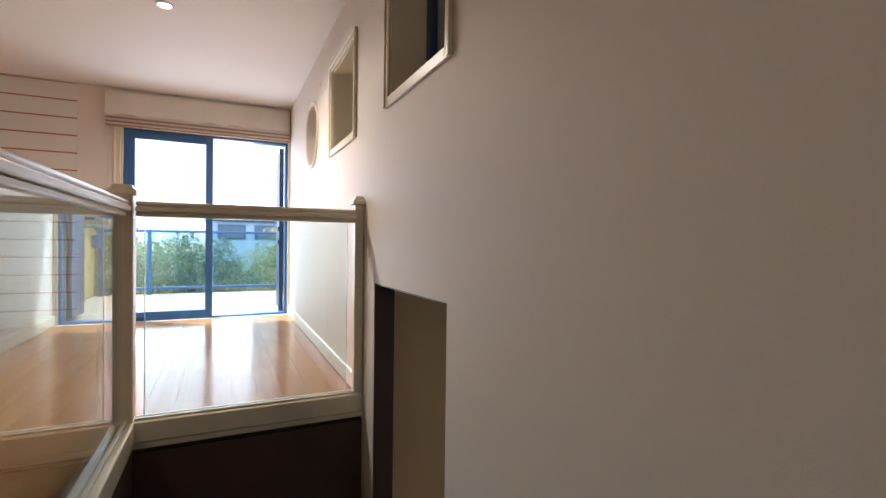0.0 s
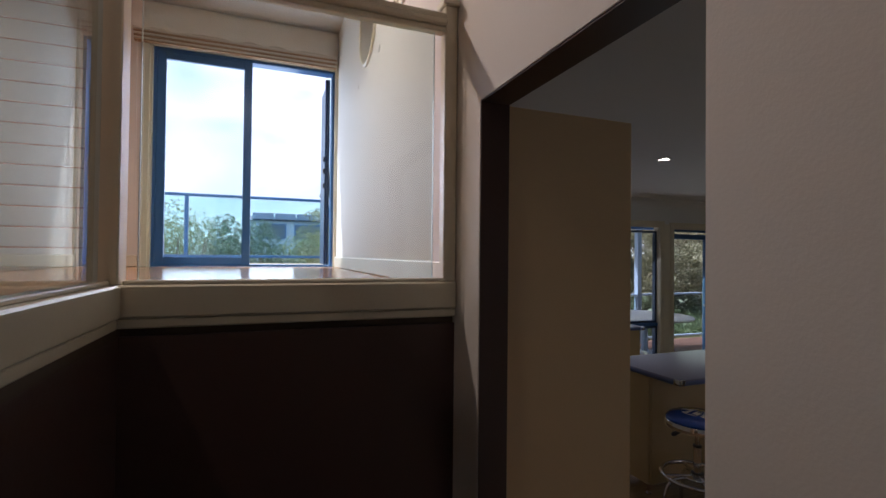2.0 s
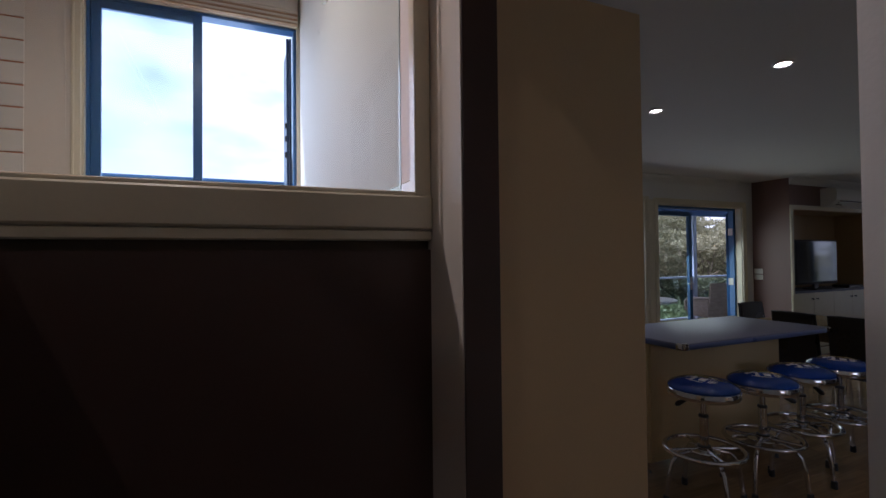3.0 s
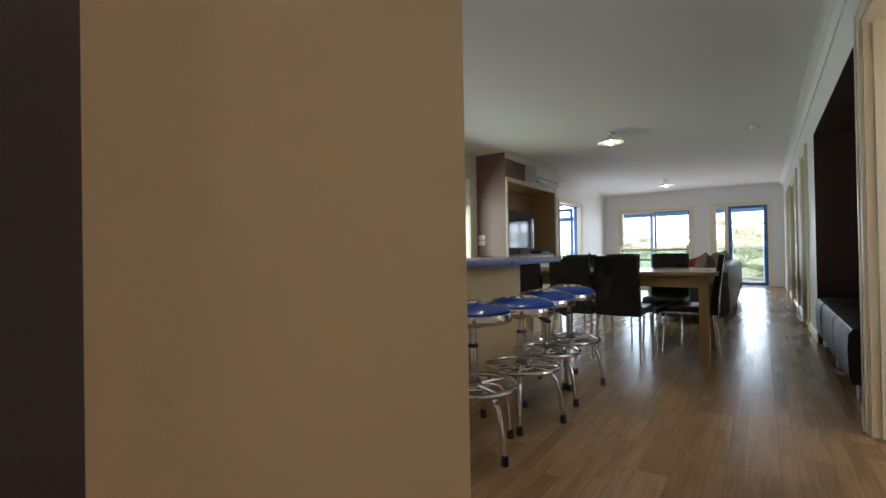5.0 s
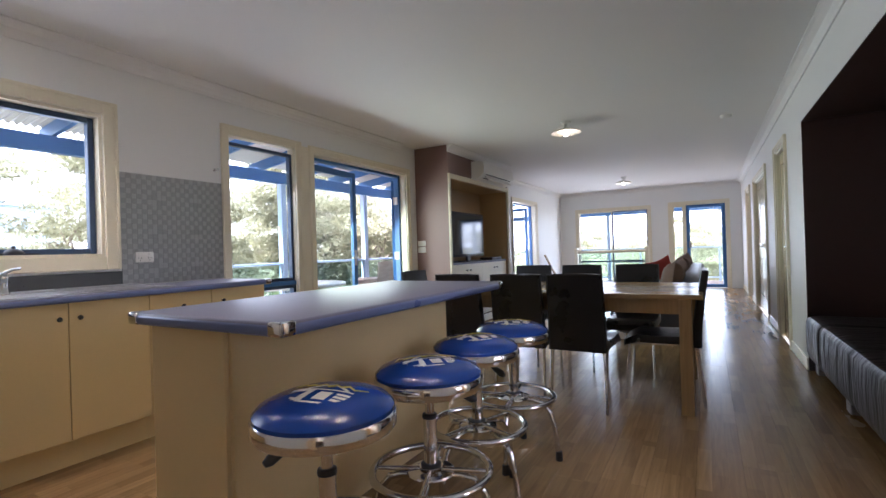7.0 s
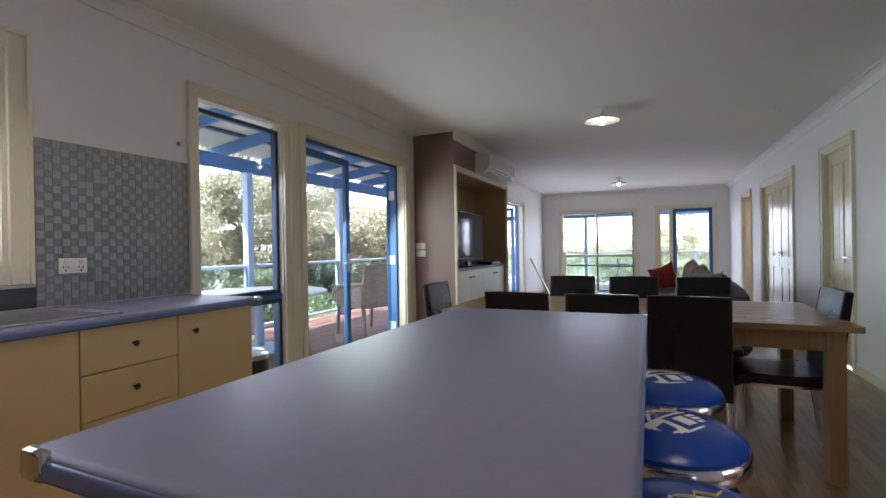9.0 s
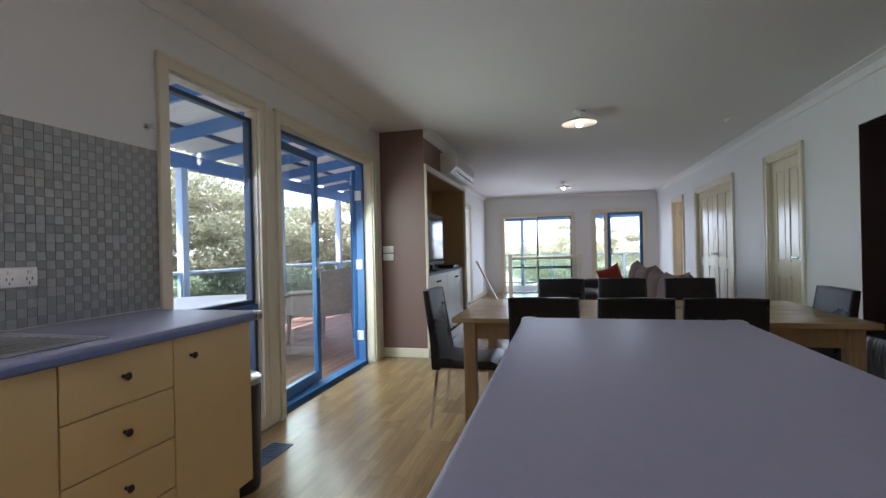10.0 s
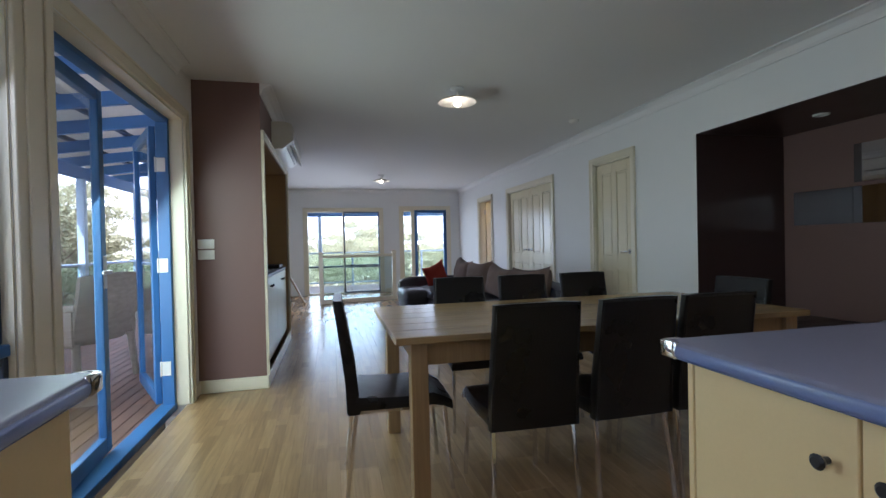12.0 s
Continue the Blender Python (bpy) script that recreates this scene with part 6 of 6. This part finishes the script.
def wicker_chair(x, y, turn):
    t = thing("wicker_armchair", "taupe woven wicker armchair on the deck", "armchair", (x, y, -0.05), turn, "deck chairs")
    cushion("seat", (-0.27, 0.27, -0.27, 0.27, 0.34, 0.43), M_WICKER, t, 0.0)
    bm = bmesh.new()
    rows = []
    for i in range(9):
        u = i / 8
        rows.append([bm.verts.new((-0.27 - 0.10 * u + dx + 0.04 * (1 - (2 * v / 10 - 1) ** 2) * -1, (-0.28 - 0.02 * u) * (1 - 2 * v / 10), 0.40 + 0.50 * u + 0.02 * (1 - (2 * v / 10 - 1) ** 2) * u)) for dx in (0, 0.03) for v in range(11)])
    for a, b in zip(rows, rows[1:]):
        for v in range(10):
            bm.faces.new((a[v], a[v + 1], b[v + 1], b[v]))
            bm.faces.new((a[11 + v + 1], a[11 + v], b[11 + v], b[11 + v + 1]))
        bm.faces.new((a[0], b[0], b[11], a[11]))
        bm.faces.new((a[10], a[21], b[21], b[10]))
    for v in range(10):
        bm.faces.new((rows[-1][v], rows[-1][v + 1], rows[-1][12 + v], rows[-1][11 + v]))
    part("backrest", bm, M_WICKER, t, smooth=True)
    for s in (-1, 1):
        bm = bmesh.new()
        tube(bm, [(-0.30, s * 0.28, 0.66), (-0.1, s * 0.31, 0.65), (0.15, s * 0.32, 0.63), (0.27, s * 0.31, 0.58), (0.29, s * 0.30, 0.42)], 0.028, 10)
        bx(bm, -0.28, 0.26, s * 0.29 - 0.012, s * 0.29 + 0.012, 0.36, 0.63)
        part("armrest", bm, M_WICKER, t, smooth=True)
        for xx in (-0.27, 0.25):
            bm = bmesh.new()
            tube(bm, [(xx, s * 0.26, 0.38), (xx * 1.05, s * 0.265, 0.2), (xx * 1.12, s * 0.27, 0.001)], [0.028, 0.025, 0.02], 10)
            part("leg", bm, M_WICKER, t, smooth=True)
    return t


wicker_chair(8.2, 7.46, 70).scale = (1.12, 1.12, 1.08)
wicker_chair(9.55, 7.1, 130).scale = (1.12, 1.12, 1.08)
rt = thing("deck_table", "large white round-topped deck table", "table", (6.75, 8.05, -0.05))
bm = bmesh.new()
lathe(bm, [(0.75, 0.66), (0.80, 0.67), (0.80, 0.69), (0.78, 0.705), (0.3, 0.735), (0.01, 0.74)], 48)
part("table_top", bm, M_WHITE, rt, smooth=True)
bm = bmesh.new()
lathe(bm, [(0.35, 0), (0.34, 0.03), (0.06, 0.06), (0.05, 0.66)], 24)
part("pedestal", bm, M_POST, rt, smooth=True)

# ground in one sheet
bm = bmesh.new()
G = 48
gv = {}
for i in range(G + 1):
    for j in range(G + 1):
        x, y = [math.copysign(abs(u) ** 2.2, u) * 1500 for u in (2 * i / G - 1, 2 * j / G - 1)]
        d = math.hypot(x, y)
        gv[i, j] = bm.verts.new((x, y, -1.6 - min(3.0, max(0, d - 12) * 0.05) + 0.12 * noise.noise((x * 0.2, y * 0.2, 0))))
for i in range(G):
    for j in range(G):
        bm.faces.new((gv[i, j], gv[i + 1, j], gv[i + 1, j + 1], gv[i, j + 1]))
part("ground", bm, M_GROUND, None, "sandy scrub ground falling away from the house", smooth=True, kind="structure")


def leaf_cloud(verts, faces, rng, centre, rx, rz, count, size):
    cx, cy_, cz = centre
    for _ in range(count):
        while True:
            a, b, c = rng.uniform(-1, 1), rng.uniform(-1, 1), rng.uniform(-1, 1)
            r = a * a + b * b + c * c
            if 0.15 < r < 1:
                break
        p = Vector((cx + a * rx, cy_ + b * rx, cz + c * rz))
        n = Vector((rng.uniform(-1, 1), rng.uniform(-1, 1), rng.uniform(-0.3, 1))).normalized()
        u = n.orthogonal().normalized()
        v = n.cross(u)
        ang = rng.uniform(0, 6.28)
        u, v = u * math.cos(ang) + v * math.sin(ang), v * math.cos(ang) - u * math.sin(ang)
        s = size * rng.uniform(0.6, 1.4)
        i = len(verts)
        verts.extend([p - u * s, p + v * s * 0.38, p + u * s, p - v * s * 0.38])
        faces.append((i, i + 1, i + 2, i + 3))


def tree(x, y, z, h, seed, leaf, label, spread=1.0, size=0.046, dens=7.0, low=0.5):
    """Leaning many-limbed coast tree with clumped small leaves."""
    rng = random.Random(seed)
    t = thing("tree", label, "tree", (x, y, z), group="coast trees behind the deck")
    bm = bmesh.new()
    tips = []

    def limb(p, d, length, r, depth):
        pts, rs = [p.copy()], [r]
        n = 5
        for i in range(n):
            d = (d + Vector((rng.uniform(-1, 1), rng.uniform(-1, 1), rng.uniform(-0.25, 0.6))) * 0.30).normalized()
            p = p + d * length / n
            pts.append(p.copy())
            rs.append(r * (1 - 0.55 * (i + 1) / n))
        tube(bm, pts, rs, 7 if depth < 2 else 5)
        if depth >= 3:
            tips.append(p)
            return
        if depth >= 1:
            tips.append(pts[3])
        for _ in range(3 if depth < 2 else 2):
            k = rng.choice((3, 4, 5))
            a = rng.uniform(0, 6.28)
            nd = (d * 0.6 + Vector((math.cos(a) * spread, math.sin(a) * spread, rng.uniform(0.05, 0.8))) * 0.8).normalized()
            limb(pts[k], nd, length * rng.uniform(0.55, 0.8), rs[k] * 0.75, depth + 1)

    for _ in range(2 if h > 3 else 3):
        a = rng.uniform(0, 6.28)
        limb(Vector((rng.uniform(-0.2, 0.2), rng.uniform(-0.2, 0.2), -0.2)), Vector((math.cos(a) * 0.45, math.sin(a) * 0.45, 1)).normalized(), h * low, 0.035 * h * 0.6 + 0.03, 0)
    part("trunk", bm, M_BARK, t, "grey twisted trunk and limbs", smooth=True)
    verts, faces = [], []
    for p in tips:
        leaf_cloud(verts, faces, rng, p, rng.uniform(0.36, 0.70) * h / 5, rng.uniform(0.12, 0.24) * h / 5, int(70 * dens), size)
    me = bpy.data.meshes.new("crown")
    me.from_pydata([tuple(v) for v in verts], [], faces)
    me.materials.append(leaf)
    c = new("crown", me)
    c.parent = t
    return t


def place_trees():
    rng = random.Random(4)
    kinds = [tree(4.6, 13.2, -1.9, 5.2, 11, M_LEAF, "olive-green coast tree with bare twisted limbs"),
             tree(7.5, 12.6, -1.9, 4.6, 23, M_LEAF, "olive-green coast tree with bare twisted limbs"),
             tree(11.5, 13.4, -1.9, 5.6, 37, M_LEAF, "olive-green coast tree with bare twisted limbs")]
    spots = [(3.5, 12.6), (4.3, 14.9), (6.1, 13.8), (3.0, 16.5), (5.2, 15.2), (9.6, 15.5), (14.6, 12.4), (9.4, 12.4), (12.8, 14.6), (17.2, 13.4), (16.0, 11.6), (33, 9), (29, 2.2), (27, -2.5), (31, -0.5), (34, 4.5), (30, -5), (42, 10.0), (18.5, 18.5), (1.0, 19), (4.5, 20), (8.5, 20.5), (12, 21), (44, 6), (42, 1), (26.0, 19.0), (16, 22), (27, 3.0), (28.5, 0.4), (27.5, -2.4), (31, 6.2)]
    for i, (x, y) in enumerate(spots):
        s = rng.uniform(0.82, 1.06)
        o = copy_thing(kinds[i % 3], pose(x, y, -2.0 if x < 25 else -2.9, 0, 0, rng.uniform(0, 360)))
        o.scale = (s, s, s * rng.uniform(0.85, 1.05))


place_trees()


def bush(x, y, z, r, h, seed, leaf, count, size, label, group):
    rng = random.Random(seed)
    t = thing("shrub", label, "shrub", (x, y, z), group=group)
    bm = bmesh.new()
    for _ in range(6):
        a = rng.uniform(0, 6.28)
        tube(bm, [(0, 0, -0.2), (0.2 * r * math.cos(a), 0.2 * r * math.sin(a), h * 0.4), (0.5 * r * math.cos(a), 0.5 * r * math.sin(a), h * 0.8)], [0.05, 0.035, 0.015], 6)
    part("stems", bm, M_BARK, t, smooth=True)
    verts, faces = [], []
    for _ in range(22):
        a, q = rng.uniform(0, 6.28), rng.uniform(0, 0.75)
        leaf_cloud(verts, faces, rng, (q * r * math.cos(a), q * r * math.sin(a), h * rng.uniform(0.25, 0.85) * (1 - 0.3 * q)), r * 0.4, h * 0.2, count // 22, size)
    me = bpy.data.meshes.new("foliage")
    me.from_pydata([tuple(v) for v in verts], [], faces)
    me.materials.append(leaf)
    c = new("foliage", me)
    c.parent = t
    return t


M_SHRUBB = leaf_mat("blue_green_foliage", (0.25, 0.34, 0.25), (0.09, 0.14, 0.10))
b1 = bush(-1.5, 12.8, -1.7, 1.5, 4.6, 5, M_HEDGE, 24000, 0.036, "dense green shrub beyond the upper deck", "shrubs beyond the upper deck")
b3 = bush(0.3, 13.0, -1.7, 1.15, 4.25, 15, M_SHRUBB, 19000, 0.04, "blue-green shrub beyond the upper deck", "shrubs beyond the upper deck")
for i, (x, y, s) in enumerate(((0.95, 12.6, 0.80), (2.0, 12.9, 0.90), (-3.6, 13.0, 1.0), (3.6, 13.9, 0.80), (-0.5, 13.9, 1.04), (1.5, 14.6, 0.93), (-6, 14, 1.0), (-2.6, 12.2, 0.8))):
    o = copy_thing(b1 if i % 2 else b3, pose(x, y, -1.7, 0, 0, x * 77))
    o.scale = (0.8 + 0.3 * s, 0.95, s)
b2 = bush(3.5, 10.6, -1.8, 1.1, 2.6, 9, M_HEDGE, 6000, 0.055, "low green shrub beside the deck", "low shrubs beside the deck")
for i in range(1, 13):
    o = copy_thing(b2, pose(3.5 + 1.35 * i, 10.5 + 0.5 * math.sin(i * 2.1), -1.85, 0, 0, i * 67))

house = thing("house", "pale neighbouring house with a row of solar panels", "house", (5.2, 31.0, -2.6))
boxpart("wall", (-5.6, 6, -4.5, 4, 0, 5.95), M_POST, house)
bm = bmesh.new()
vs = bx(bm, -5.8, 6.4, -4.7, 4.6, 5.95, 6.2)
for v in vs:
    if v.co.z > 6.1:
        v.co.y = v.co.y * 0.86 if v.co.y < 0 else v.co.y * 0.7
        v.co.x *= 0.98
part("roof", bm, M_ROOFING, house)
for i in range(7):
    bm = bmesh.new()
    bx(bm, 0, 1.0, 0, 0.6, -0.02, 0.02, m=pose(-5.5 + 1.06 * i, -4.72, 6.0, 35, 0, 0))
    part("solar_panel", bm, M_NAVY, house, "dark tilted solar panel")
for i in range(5):
    w = boxpart("window", (-5.2 + 1.7 * i, -3.9 + 1.7 * i, -4.55, -4.48, 5.05, 5.8), M_BLUE, house)
    boxpart("pane", (-5.12 + 1.7 * i, -3.98 + 1.7 * i, -4.58, -4.556, 5.12, 5.73), M_ROOFING, w)
# far wood along the horizon
verts, faces = [], []
rng = random.Random(8)
for i in range(240):
    a = math.radians(-40 + 190 * i / 240 + rng.uniform(-0.5, 0.5))
    d = rng.uniform(48, 75)
    leaf_cloud(verts, faces, rng, (8 + d * math.cos(a), 6 + d * math.sin(a), -1.2 + rng.uniform(-0.8, 1.2)), 2.6, 1.7, 420, 0.22)
me = bpy.data.meshes.new("far_woods")
me.from_pydata([tuple(v) for v in verts], [], faces)
me.materials.append(M_LEAF)
tagged(new("far_woods", me), "far belt of olive-green coastal scrub", "woods", "", "stuff")

# ---- floor boards ----
def shared_plank(name, L, W, T, material, c=0.0004):
    me = bpy.data.meshes.new(name)
    v = [(0, 0, -T), (L, 0, -T), (L, W, -T), (0, W, -T), (0, 0, -c), (L, 0, -c), (L, W, -c), (0, W, -c), (c, c, 0), (L - c, c, 0), (L - c, W - c, 0), (c, W - c, 0)]
    f = [(0, 3, 2, 1), (0, 1, 5, 4), (1, 2, 6, 5), (2, 3, 7, 6), (3, 0, 4, 7), (4, 5, 9, 8), (5, 6, 10, 9), (6, 7, 11, 10), (7, 4, 8, 11), (8, 9, 10, 11)]
    me.from_pydata(v, [], f)
    me.shade_flat()
    me.materials.append(material)
    return me


def lay(parent, name, x0, x1, y0, y1, z, L, W, T, material, gap, along_y=False, seed=1):
    """Boards in staggered rows; the last of a row is cut to fit."""
    rng = random.Random(seed)
    meshes = {}
    u0, u1, v0, v1 = (y0, y1, x0, x1) if along_y else (x0, x1, y0, y1)
    rows = int(math.ceil((v1 - v0) / W - 1e-6))
    for r in range(rows):
        a = v0 + r * W
        w = min(W, v1 - a) - gap
        u = u0
        first = L * (0.3 + 0.7 * ((r * 0.37) % 1.0))
        n = first
        while u < u1 - 0.02:
            l = min(n, u1 - u) - gap
            key = (round(l, 3), round(w, 3))
            if key not in meshes:
                meshes[key] = shared_plank(name, l, w, T, material)
            o = new(name, meshes[key])
            o.parent = parent
            if along_y:
                o.matrix_basis = Matrix.Translation((a + w, u, z)) @ Matrix.Rotation(radians(90), 4, 'Z')
            else:
                o.location = (u, a, z)
            u += n
            n = L


floor = thing("floor", "pale oak laminate plank floor with a soft sheen", "floor", kind="structure")
lay(floor, "plank", SW, X1, YS, YN + 0.02, 0.0, 1.29, 0.192, 0.013, M_PLANK, 0.0003)
lay(mezz_floor, "floor_board", -2.6, -0.1, -1.5, YM, ZM, 3.9, 0.13, 0.013, M_MEZZ, 0.0006, True, 3)
lay(mezz_floor, "floor_board", -0.02, SW, 3.11, YM, ZM, 1.9, 0.13, 0.013, M_MEZZ, 0.0006, True, 4)
lay(mezz_floor, "floor_board", -0.1, -0.02, 3.11, YM, ZM, 1.9, 0.08, 0.013, M_MEZZ, 0.0006, True, 5)
lay(deck, "deck_board", 1.3, 17.6, YN + 0.2, 9.1, -0.05, 5.4, 0.095, 0.025, M_DECK, 0.006)
lay(deck, "deck_board", X1 + 0.16, 17.6, 0.5, YN + 0.19, -0.05, 3.0, 0.095, 0.025, M_DECK, 0.006)
lay(mezz_deck, "deck_board", -3.2, 1.28, YM + 0.19, 9.1, ZM - 0.02, 4.5, 0.095, 0.025, M_DECKPALE, 0.006)
